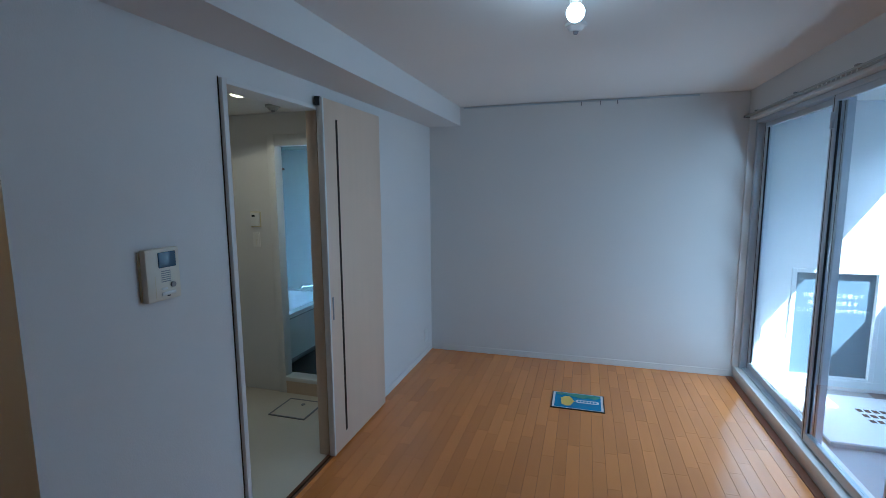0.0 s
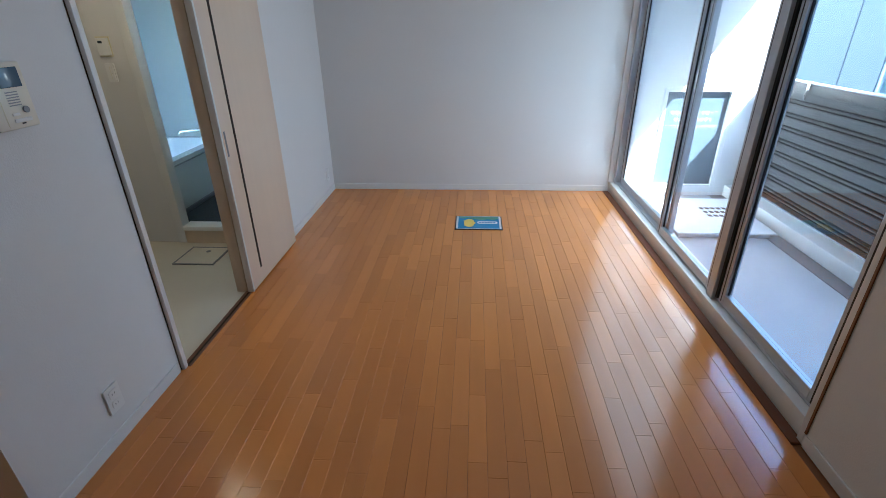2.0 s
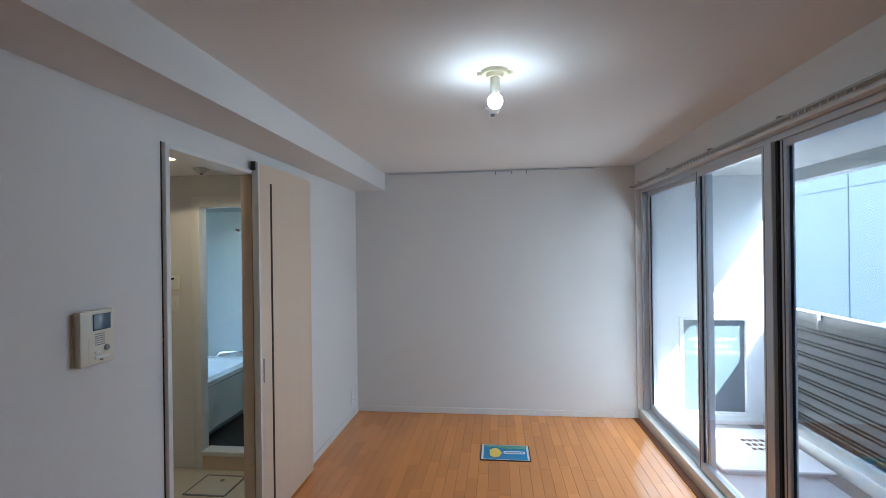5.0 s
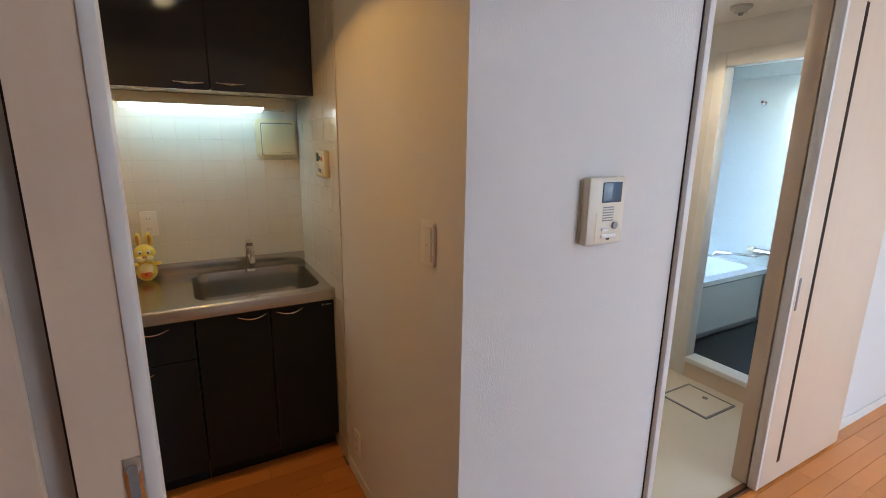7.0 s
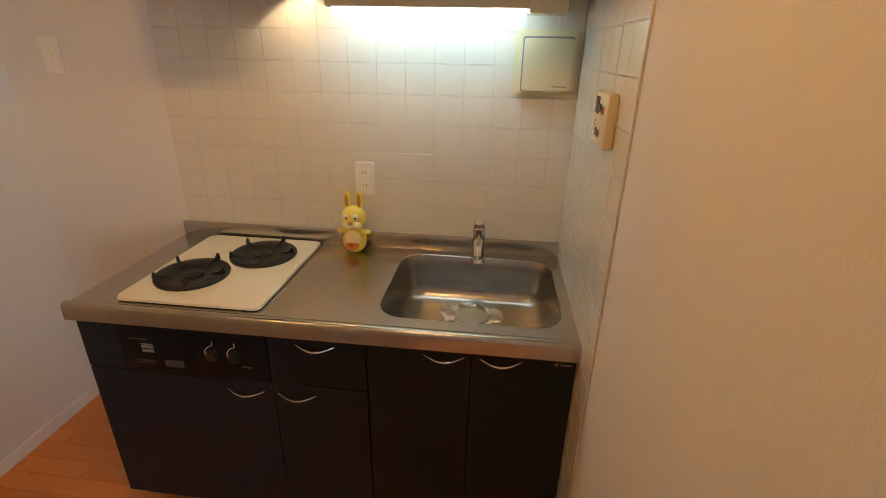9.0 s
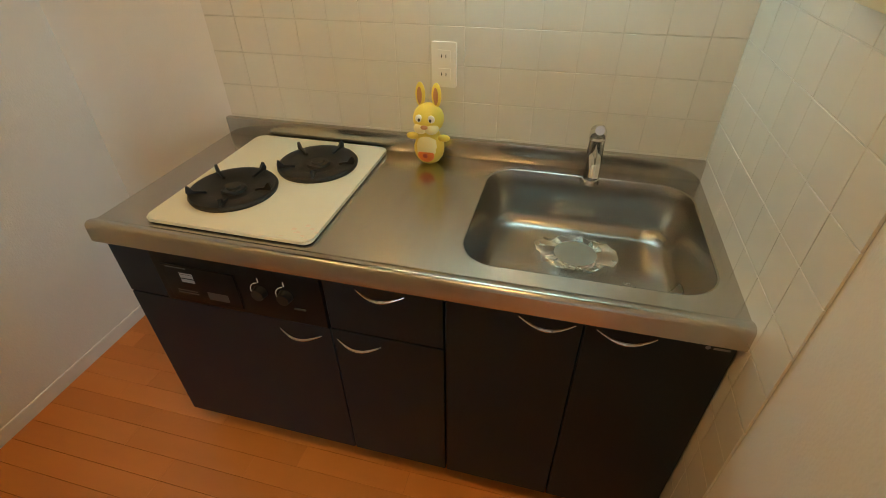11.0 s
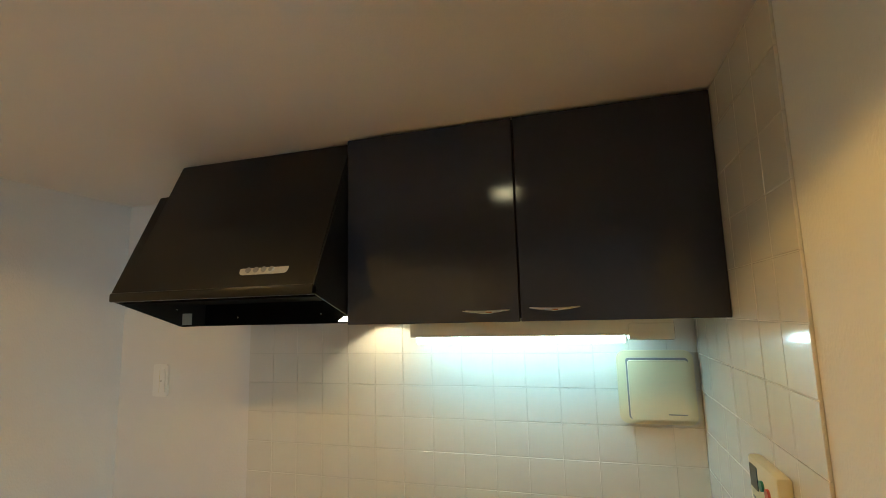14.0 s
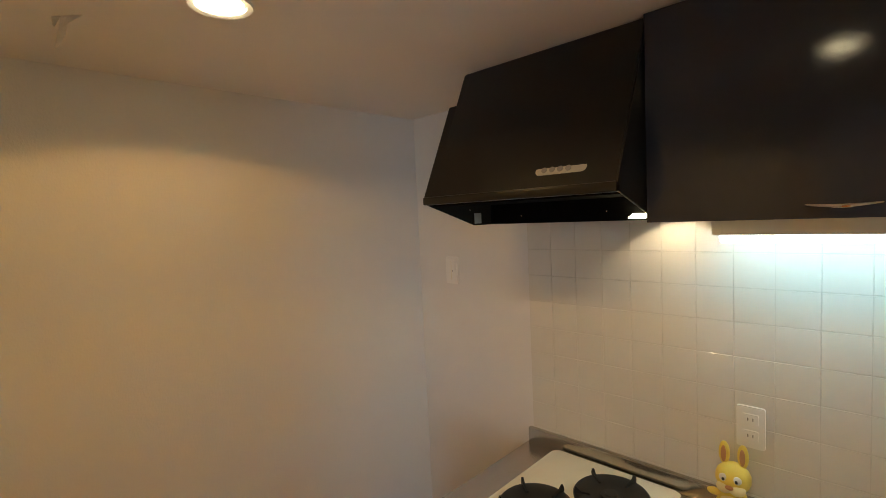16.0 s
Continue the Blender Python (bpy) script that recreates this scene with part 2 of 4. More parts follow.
def round_poly(x0, x1, y0, y1, r, n=6):
    pts = []
    for cx, cy, a in ((x1 - r, y1 - r, 0), (x0 + r, y1 - r, 90), (x0 + r, y0 + r, 180), (x1 - r, y0 + r, 270)):
        pts += [(cx + r * math.cos(radians(a + 90 * k / n)), cy + r * math.sin(radians(a + 90 * k / n))) for k in range(n + 1)]
    return pts


def prism(bm, outline, z0, z1, place=lambda u, v, w: (u, v, w)):
    """A solid with the outline (u, v) from w = z0 to z1."""
    low = [bm.verts.new(place(u, v, z0)) for u, v in outline]
    top = [bm.verts.new(place(u, v, z1)) for u, v in outline]
    bm.faces.new(top)
    bm.faces.new(low[::-1])
    for k in range(len(low)):
        bm.faces.new((low[k], low[(k + 1) % len(low)], top[(k + 1) % len(low)], top[k]))
    return bm


def finish(ob, bm, material, smooth):
    bmesh.ops.recalc_face_normals(bm, faces=bm.faces)
    bm.to_mesh(ob.data)
    bm.free()
    ob.data.materials.append(material)
    if smooth:
        ob.data.polygons.foreach_set("use_smooth", [True] * len(ob.data.polygons))
        ob.data.set_sharp_from_angle(angle=radians(38))
    return ob


def solid(name, bm, material, label="", category="", group="", kind="", base=None, smooth=True):
    """A thing of one mesh, its origin at base."""
    if base is not None:
        bmesh.ops.translate(bm, vec=-Vector(base), verts=bm.verts)
    ob = finish(new(name, bpy.data.meshes.new(name)), bm, material, smooth)
    if base is not None:
        ob.location = base
    return tagged(ob, label, category, group, kind)


def thing(name, base, label="", category="", group="", kind=""):
    ob = new(name)
    ob.empty_display_size = 0.05
    ob.location = base
    return tagged(ob, label, category, group, kind)


def world_of(ob):
    v = Vector((0, 0, 0))
    while ob:
        v, ob = v + ob.location, ob.parent
    return v


def part(name, bm, material, parent, label="", kind="", smooth=True):
    """One mesh, given in the world's metres, under a thing or a part."""
    bmesh.ops.translate(bm, vec=-world_of(parent), verts=bm.verts)
    ob = finish(new(name, bpy.data.meshes.new(name)), bm, material, smooth)
    ob.parent = parent
    return tagged(ob, label, kind=kind)


def B(*a, **k):
    return box(bmesh.new(), *a, **k)


def boxes(*rows):
    bm = bmesh.new()
    for r in rows:
        box(bm, *r)
    return bm


def text_mesh(body, size, place, turn, depth=0.0006):
    """Letters in the built-in font as a bmesh in the world's metres; turn: rotation of the writing plane."""
    cu = bpy.data.curves.new("lettering", "FONT")
    cu.body, cu.size, cu.extrude, cu.align_x = body, size, depth, "CENTER"
    ob = bpy.data.objects.new("lettering", cu)
    me = ob.to_mesh()
    bm = bmesh.new()
    bm.from_mesh(me)
    ob.to_mesh_clear()
    bpy.data.objects.remove(ob)
    bpy.data.curves.remove(cu)
    bmesh.ops.transform(bm, matrix=Matrix.Translation(place) @ turn, verts=bm.verts)
    return bm


def S(name, bm, material, label="", category=""):
    return solid(name, bm, material, label, category, kind="structure", smooth=False)
# ---- the large structure ----
XL, XR, YN, YS, TOP, KTOP = -1.385, 1.352, 4.57, -2.30, 2.40, 2.21
KX, KY0, KY1 = -3.10, -1.12, 0.965
WX = -1.485

S("floor", B(-3.2, XR + 0.1, YS - 0.1, YN + 0.1, -0.20, -0.012), M["under"], "dark joints under narrow oak floor planks", "floor")
S("washroom_floor", B(-2.75, -1.396, KY1 + 0.1, 3.24, -0.011, -0.001), M["vinyl"], "cream vinyl washroom floor", "floor")
S("ceiling", B(XL - 0.05, XR + 0.1, YS - 0.1, YN + 0.1, TOP, TOP + 0.15), M["ceiling"], "white papered ceiling with a bare bulb", "ceiling")
S("kitchen_ceiling", B(KX - 0.1, WX, KY0 - 0.1, KY1 + 0.05, KTOP, KTOP + 0.15), M["ceiling"], "low white papered kitchen ceiling", "ceiling")
S("washroom_ceiling", boxes((-2.85, WX, KY1 + 0.05, 3.27, KTOP, KTOP + 0.15), (WX, -1.447, 2.527, 3.27, KTOP, KTOP + 0.15)), M["ceiling"], "white washroom ceiling with a smoke detector", "ceiling")
S("ceiling_beam", B(XL, -1.075, YS, YN, 2.225, TOP), M["plaster"], "boxed white ceiling beam along the wall", "beam")

S("wall_west", boxes(
    (WX, XL, YS, 0.155, 0, TOP), (WX, XL, YS - 0.1, YS, 0, TOP),
    (WX, XL, 0.155, KY1, 2.112, TOP),
    (WX, XL, KY1, 1.775, 0, TOP),
    (WX, XL, 1.775, 2.527, 2.10, TOP),
    (-1.447, XL, 2.527, YN + 0.1, 0, TOP)), M["plaster"], "white wallpapered wall with two door openings", "wall")
S("wall_kitchen_north", B(KX - 0.1, WX, KY1, KY1 + 0.10, 0, TOP), M["plaster"], "plain papered kitchen side wall", "wall")
S("wall_kitchen_back", B(KX - 0.1, KX, KY0 - 0.1, KY1, 0, TOP), M["plaster"], "papered kitchen back wall beside the tiles", "wall")
S("wall_kitchen_south", B(KX, WX, KY0 - 0.1, KY0, 0, TOP), M["plaster"], "plain papered kitchen wall lit warm", "wall")
S("wall_south", B(XL, XR + 0.1, YS - 0.1, YS, 0, TOP), M["plaster"], "plain white wall", "wall")
S("wall_north", B(XL, XR + 0.1, YN, YN + 0.12, 0, TOP), M["plaster"], "blank white wallpapered end wall", "wall")
S("wall_east", boxes((1.34, 1.48, YS, 1.465, 0, TOP), (1.34, 1.48, 1.465, YN, 2.185, TOP)), M["plaster"], "white wall around the balcony window", "wall")
S("washroom_wall", boxes((-2.85, -2.75, KY1 + 0.1, 3.24, 0, KTOP)), M["plaster"], "plain washroom wall", "wall")

# bath partition with its doorway, and the bath room
S("bath_partition", boxes((-2.85, -2.25, 3.24, 3.31, 0, KTOP), (-2.25, -1.56, 3.24, 3.31, 2.045, KTOP), (-1.56, -1.447, 3.24, 3.31, 0, KTOP)), M["plaster"], "white washroom wall around the bath doorway", "wall")
bath = thing("bath_doorway", (-1.9, 3.24, 0), "white framed doorway of the unit bath", "doorway", kind="structure")
part("jamb", B(-2.25, -2.185, 3.225, 3.315, 0.0, 2.045, bevel=0.004), M["trim"], bath)
part("jamb", B(-1.61, -1.56, 3.225, 3.315, 0.0, 2.045, bevel=0.004), M["trim"], bath)
part("head", B(-2.185, -1.61, 3.225, 3.315, 1.965, 2.045, bevel=0.004), M["trim"], bath)
part("sill", B(-2.185, -1.61, 3.215, 3.33, 0.105, 0.140, bevel=0.006), M["trim"], bath)
part("riser", B(-2.185, -1.61, 3.228, 3.31, 0.0, 0.105), M["jamb"], bath)
S("bath_walls", boxes((-3.2, WX, 4.60, 4.68, 0, 2.2), (-3.2, -3.12, 3.31, 4.60, 0, 2.2), (WX - 0.02, WX - 0.002, 3.31, 4.60, 0, 2.2)), M["panel"], "glossy pale bath wall panels", "wall")
S("bath_ceiling", B(-3.12, WX - 0.02, 3.31, 4.60, 2.055, 2.2), M["panel"], "pale bath ceiling", "ceiling")
S("bath_floor", B(-3.12, WX - 0.02, 3.31, 4.60, 0.02, 0.075), M["mat"], "black bath floor", "floor")

# baseboards
for name, r in (("baseboard", (XL + 0.02, XR - 0.03, YN - 0.008, YN, 0, 0.058)), ("baseboard", (XL, XL + 0.008, 3.26, YN - 0.01, 0, 0.058)),
                ("baseboard", (XL, XL + 0.008, KY1, 1.755, 0, 0.058)), ("baseboard", (-2.36, XL - 0.0, KY1 - 0.008, KY1, 0, 0.058)),
                ("baseboard", (KX + 0.01, WX, KY0, KY0 + 0.008, 0, 0.058)), ("baseboard", (KX, KX + 0.008, KY0 + 0.008, -0.56, 0, 0.058)),
                ("baseboard", (1.332, 1.34, YS, 1.45, 0, 0.058))):
    S(name, box(bmesh.new(), *r, bevel=0.002, seg=1), M["trim"], "low white skirting strip", "baseboard")

# bath door opening: casing and threshold
d1 = thing("door_frame", (XL, 2.1, 0), "white and beige wooden door casing of the washroom", "door frame", kind="structure")
part("casing", B(-1.50, -1.366, 1.775, 1.802, 0, 2.10, bevel=0.002), M["trim"], d1)
# The shadow line of the gap is a thin dark strip on the wall.
part("shadow_strip", B(-1.386, -1.3835, 1.769, 1.775, 0, 2.105), M["slot"], d1, "dark strip painted as the gap's shadow beside the casing")
part("head", B(-1.50, -1.366, 1.802, 2.515, 2.078, 2.10, bevel=0.002), M["trim"], d1)
part("jamb", B(-1.450, -1.384, 2.515, 2.527, 0, 2.078, bevel=0.002), M["jamb"], d1)
part("threshold", B(-1.395, -1.352, 1.80, 2.515, -0.01, 0.005, bevel=0.002), M["brown"], d1, "dark brown threshold with a track")
part("track", B(-1.372, -1.362, 1.80, 2.515, 0.005, 0.0075), M["slot"], d1, "dark groove of the track")

# kitchen opening casing
d2 = thing("door_frame", (XL, 0.56, 0), "white casing of the kitchen opening", "door frame", kind="structure")
part("casing", B(-1.487, -1.383, 0.156, 0.168, 0, 2.098, bevel=0.002), M["trim"], d2)
part("head", B(-1.487, -1.381, 0.168, KY1 - 0.001, 2.098, 2.113, bevel=0.002), M["trim"], d2)

# ---- the window wall ----
w = thing("window_1", (1.42, 3.0, 0.1), "tall aluminium balcony window with three glazed sashes", "window", kind="structure")
part("window_sill", B(XR, 1.475, 1.465, YN, 0.0, 0.098, bevel=0.004), M["sill"], w, "white stone sill step")
part("casing", B(1.338, 1.40, YN - 0.028, YN - 0.001, 0.098, 2.185, bevel=0.002), M["trim"], w)
part("casing", B(1.338, 1.40, 1.463, 1.492, 0.0, 2.185, bevel=0.002), M["trim"], w)
part("head_casing", B(1.338, 1.40, 1.492, YN - 0.028, 2.166, 2.187, bevel=0.002), M["trim"], w)


def frame_bar(name, r, parent, material="alu", label=""):
    return part(name, box(bmesh.new(), *r, bevel=0.003, seg=1), M[material], parent, label)


# outer frame
frame_bar("window_frame", (1.385, 1.47, YN - 0.075, YN - 0.029, 0.098, 2.165), w)
frame_bar("window_frame", (1.385, 1.47, 1.493, 1.535, 0.098, 2.165), w)
frame_bar("window_frame", (1.385, 1.47, 1.535, YN - 0.075, 2.132, 2.165), w)
frame_bar("window_frame", (1.40, 1.47, 1.535, YN - 0.075, 0.098, 0.118), w)
post = frame_bar("post", (1.37, 1.465, 2.385, 2.45, 0.098, 2.132), w, "alu", "broad aluminium post")
part("gasket", B(1.39, 1.46, 2.366, 2.385, 0.118, 2.132), M["black"], w, "black rubber seal")


def sash(y0, y1, x0, x1, stile=0.042):
    s = part("sash", B(x0, x1, y0, y0 + stile, 0.118, 2.132, bevel=0.003, seg=1), M["alu"], w, "slim aluminium sash")
    for name, r in (("stile", (x0, x1, y1 - stile, y1, 0.118, 2.132)), ("rail", (x0, x1, y0 + stile, y1 - stile, 0.118, 0.172)), ("rail", (x0, x1, y0 + stile, y1 - stile, 2.095, 2.132))):
        part(name, box(bmesh.new(), *r, bevel=0.003, seg=1), M["alu"], s)
    for name, r in (("groove", (x0 - 0.001, x0 + 0.004, y0 + stile * 0.42, y0 + stile * 0.58, 0.12, 2.13)), ("groove", (x0 - 0.001, x0 + 0.004, y1 - stile * 0.58, y1 - stile * 0.42, 0.12, 2.13)),
                    ("seal", ((x0 + x1) / 2 - 0.007, (x0 + x1) / 2 + 0.007, y0 + stile, y0 + stile + 0.006, 0.172, 2.095)), ("seal", ((x0 + x1) / 2 - 0.007, (x0 + x1) / 2 + 0.007, y1 - stile - 0.006, y1 - stile, 0.172, 2.095))):
        part(name, B(*r), M["black"], s)
    xm = (x0 + x1) / 2
    p = part("pane", B(xm - 0.003, xm + 0.003, y0 + stile, y1 - stile, 0.172, 2.095), M["glass"], s, "clear glass pane")
    p.visible_shadow = False
    return s


sash(3.230, 4.495, 1.430, 1.468, stile=0.048)
sash(2.452, 3.308, 1.386, 1.424, stile=0.048)
sash(1.536, 2.362, 1.398, 1.440, stile=0.05)
part("lock", B(1.376, 1.388, 3.267, 3.295, 1.95, 2.04, bevel=0.004), M["alu"], w, "small sash catch")
S("window_edge_trim", B(1.3335, 1.3395, 1.452, 1.4625, 0.06, 2.18, bevel=0.001, seg=1), M["brown"], "thin brown joint strip beside the window casing", "trim")
S("floor_edging", B(1.302, XR - 0.001, 1.465, YN - 0.009, -0.01, 0.004, bevel=0.001, seg=1), M["edging"], "dark brown wooden edging along the window sill", "trim")

# ---- balcony and distance ----
S("balcony_floor", B(1.47, 2.80, -1.6, 4.75, -0.22, -0.10), M["balcony"], "grey coated balcony floor", "floor")
# A flat darker strip stands in for the kerb's shadow; no channel is cut.
S("gutter", B(2.42, 2.545, -1.6, 4.75, -0.10, -0.096), M["gutter"], "darker grey strip painted as the shadow beside the balcony kerb", "gutter")
S("kerb", B(2.55, 2.72, -1.6, 4.75, -0.10, 0.015, bevel=0.008), M["white_wall"], "white balcony kerb under the fence", "kerb")
S("balcony_ceiling", boxes((1.48, 2.80, -1.6, 4.85, 2.30, 2.50), (2.68, 2.80, -1.6, 4.85, 2.19, 2.30)), M["soffit"], "pale underside of the balcony above", "ceiling")
S("balcony_partition", boxes((1.48, 1.80, 4.75, 4.85, -0.1, 2.3), (1.80, 2.44, 4.75, 4.85, 0.945, 2.3), (2.44, 2.85, 4.75, 4.85, -0.1, 2.3), (1.80, 2.44, 4.75, 4.85, -0.1, -0.02)), M["white_wall"], "white rough partition wall of the balcony", "wall")
S("balcony_end_wall", B(1.48, 2.85, -1.75, -1.6, -0.2, 2.3), M["white_wall"], "white end wall of the balcony", "wall")
S("facade_below_window", B(1.475, 1.56, -1.6, 4.75, -0.22, 0.05), M["white_wall"], "pale base of the facade under the window", "wall")
S("facade", boxes((1.48, 1.56, -1.6, 1.46, 0.05, 2.3), (1.48, 1.56, 1.46, 4.75, 2.19, 2.3), (1.48, 1.56, 4.60, 4.75, 0.05, 2.19)), M["white_wall"], "white rendered facade beside the window", "wall")

esc = thing("escape_board", (2.12, 4.78, -0.02), "grey-blue escape panel with white writing in a pale frame", "notice board")
part("board", B(1.835, 2.405, 4.775, 4.785, 0.015, 0.91), M["board"], esc)
for r in ((1.80, 1.835, 4.735, 4.80, -0.02, 0.945), (2.405, 2.44, 4.735, 4.80, -0.02, 0.945), (1.835, 2.405, 4.735, 4.80, 0.91, 0.945), (1.835, 2.405, 4.735, 4.80, -0.02, 0.015)):
    part("frame", box(bmesh.new(), *r, bevel=0.003, seg=1), M["white_wall"], esc)
for k, line in enumerate(("非常の際はここを破って", "隣戸へ避難出来ます", "ここに物を置かないで下さい")):
    part("lettering", text_mesh(line, 0.040, (2.12, 4.7735, 0.70 - 0.065 * k), pose(0, 0, 0, 90, 0, 0).to_3x3().to_4x4()), M["paper"], esc, "white writing", smooth=False)

hatch = thing("escape_hatch_lid", (2.1, 4.1, -0.10), "white metal escape hatch lid on the balcony floor", "hatch")
part("lid", B(1.70, 2.48, 3.66, 4.50, -0.062, -0.045, bevel=0.004), M["white_wall"], hatch)
part("skirt", B(1.73, 2.45, 3.69, 4.47, -0.10, -0.062), M["alu"], hatch)
for k in range(3):
    part("lettering", boxes(*[(2.10 + 0.05 * j, 2.135 + 0.05 * j, 4.02 + 0.09 * k, 4.07 + 0.09 * k, -0.045, -0.0442) for j in range(5)]), M["ink"], hatch, "unreadable dark lettering", smooth=False)

fence = thing("balcony_fence", (2.75, 2.0, 0.015), "dark grey louvred balcony fence", "fence")
part("top_rail", B(2.725, 2.79, -1.6, 4.74, 0.955, 1.035, bevel=0.004), M["rail_grey"], fence, "broad grey top rail")
# Sunlight on top of the rail is put in as a paler strip.
part("cap", B(2.72, 2.795, -1.6, 4.74, 1.035, 1.043, bevel=0.002), M["alu"], fence, "cap strip coloured pale for the sunlit rail top")
for yy in (-1.4, 0.0, 1.45, 2.9, 4.35):
    part("post", B(2.76, 2.80, yy - 0.02, yy + 0.02, 0.015, 0.955), M["louvre"], fence)
part("bottom_rail", B(2.73, 2.785, -1.6, 4.74, 0.015, 0.05), M["louvre"], fence)
part("perforated_sheet", B(2.748, 2.752, -1.6, 4.74, 0.05, 0.955), M["mesh"], fence, "fine grey perforated sheet")
slat_me = None
for k in range(16):
    z = 0.075 + (k // 2) * 0.112 + (k % 2) * 0.030
    if slat_me is None:
        bm = prism(bmesh.new(), [(-0.016, -0.008), (0.0, 0.000), (0.0, 0.006), (-0.016, 0.000)], -3.17, 3.17, lambda u, v, q: (u, q, v))
        slat = part("slat", bm, M["louvre"], fence)
        slat.data.transform(Matrix.Translation(world_of(fence)))
        slat_me = slat.data
    else:
        slat = new("slat", slat_me)
        slat.parent = fence
    slat.location = (-0.002, -0.43, z - 0.015)
hook = thing("fence_hook", (2.735, 4.2, 1.043), "small steel hook on the fence rail", "hook")
part("clamp", B(2.715, 2.74, 4.18, 4.22, 0.985, 1.045, bevel=0.004), M["chrome"], hook)
part("arm", tube_along(bmesh.new(), [(2.73, 4.2, 1.045), (2.728, 4.2, 1.053), (2.724, 4.17, 1.056), (2.722, 4.15, 1.050)], 0.004), M["chrome"], hook)
part("drop", tube_along(bmesh.new(), [(2.715, 4.2, 0.99), (2.705, 4.2, 0.95), (2.71, 4.19, 0.915)], 0.007), M["chrome"], hook)

S("ground", B(-300, 600, -400, 600, -0.6, -0.4), M["ground"], "bare ground around the houses", "ground")
house = thing("neighbour_building", (5.2, 5.0, -0.4), "pale bare concrete building with formwork joints", "building")
part("wall", boxes((5, 5.25, -8, 5.55, -0.4, 3.1), (5, 5.25, 6.53, 16, -0.4, 3.1), (5, 5.25, 5.55, 6.53, -0.4, 0.62), (5, 5.25, 5.55, 6.53, 2.10, 3.1), (5.25, 12, -8, 16, -0.4, 3.0)), M["concrete"], house)
# Unseen block, added to keep the sun off the near balcony floor.
part("tower", B(5.0, 6.2, -8, 0.50, 3.2, 6.2), M["concrete"], house)
part("parapet", B(4.97, 5.3, -8, 16, 3.1, 3.2), M["concrete"], house)
for yy in (-4.2, -1.35, 1.5, 4.35, 7.2, 10.05):
    part("joint", B(4.994, 5.002, yy - 0.009, yy + 0.009, -0.4, 3.1), M["joint"], house, "dark formwork joint")
for zz in (0.5, 2.43):
    part("joint", B(4.996, 5.002, 6.55, 16, zz - 0.008, zz + 0.008), M["joint"], house)
    part("joint", B(4.996, 5.002, -8, 5.53, zz - 0.008, zz + 0.008), M["joint"], house)
for yy in (6.85, 7.55, 8.2, 8.85, 9.5):
    for zz in (0.9, 1.3, 1.75, 2.15, 2.75):
        part("tie_hole", cyl(bmesh.new(), (4.992, yy, zz), (5.003, yy, zz), 0.014, n=10), M["grey"], house)
win = part("window", boxes((5.02, 5.1, 5.55, 5.60, 0.62, 2.10), (5.02, 5.1, 6.48, 6.53, 0.62, 2.10), (5.02, 5.1, 5.60, 6.48, 0.62, 0.66), (5.02, 5.1, 5.60, 6.48, 2.06, 2.10), (5.02, 5.1, 5.60, 6.48, 1.66, 1.71)), M["alu"], house, "aluminium window with frosted panes")
part("pane", B(5.05, 5.06, 5.60, 6.48, 0.66, 1.66), M["frosted"], win)
part("pane", B(5.05, 5.06, 5.60, 6.48, 1.71, 2.06), M["frosted"], win)
part("sill", B(4.95, 5.1, 5.5, 6.58, 0.58, 0.62), M["alu"], win)
# ---- things: the room ----
sd = thing("sliding_door", (-1.345, 2.87, 0.012), "pale wooden sliding door with a dark slot, slid open", "door")
leaf = part("leaf", B(-1.366, -1.332, 2.512, 3.262, 0.012, 2.145, bevel=0.002), M["door"], sd)
part("edge_strip", B(-1.368, -1.330, 2.495, 2.512, 0.012, 2.145, bevel=0.002), M["trim"], sd, "white edge strip")
part("inlay", B(-1.334, -1.3305, 2.640, 2.662, 0.11, 2.04), M["slot"], sd, "long dark inlaid slot")
pull = part("pull", B(-1.334, -1.3295, 2.532, 2.548, 0.86, 1.0, bevel=0.002), M["grey"], sd, "dark recessed pull")
part("roller", B(-1.372, -1.345, 2.488, 2.505, 2.10, 2.15), M["black"], sd, "black hanger block")

kd = thing("sliding_door", (-1.32, -0.1, 0.012), "pale wooden sliding door with a wide grey slot, slid open", "door")
part("leaf", boxes((-1.342, -1.297, -0.52, 0.140, 0.012, 2.145), (-1.342, -1.297, 0.183, 0.275, 0.012, 2.145), (-1.342, -1.297, 0.140, 0.183, 0.012, 0.11), (-1.342, -1.297, 0.140, 0.183, 2.04, 2.145)), M["door"], kd)
part("inlay", B(-1.335, -1.318, 0.1405, 0.1825, 0.1105, 2.0395), M["grey_light"], kd, "long grey recessed slot panel")
# Shade on the recess's side wall, laid in as a dark strip.
part("groove", B(-1.3175, -1.299, 0.1795, 0.1825, 0.1105, 2.0395), M["slot"], kd, "dark strip painted as the shaded side of the slot")
part("edge_strip", B(-1.350, -1.294, 0.275, 0.298, 0.012, 2.145, bevel=0.002), M["trim"], kd, "white edge strip")
handle = part("pull", B(-1.2985, -1.294, 0.247, 0.273, 0.86, 0.997, bevel=0.0015), M["chrome"], kd, "brushed recessed pull")
part("recess", prism(bmesh.new(), round_poly(0.2525, 0.2675, 0.873, 0.984, 0.007), -1.2938, -1.292, lambda u, v, q: (q, u, v)), M["grey"], handle)
part("roller", B(-1.350, -1.320, 0.26, 0.29, 2.145, 2.175), M["black"], kd, "black hanger block")

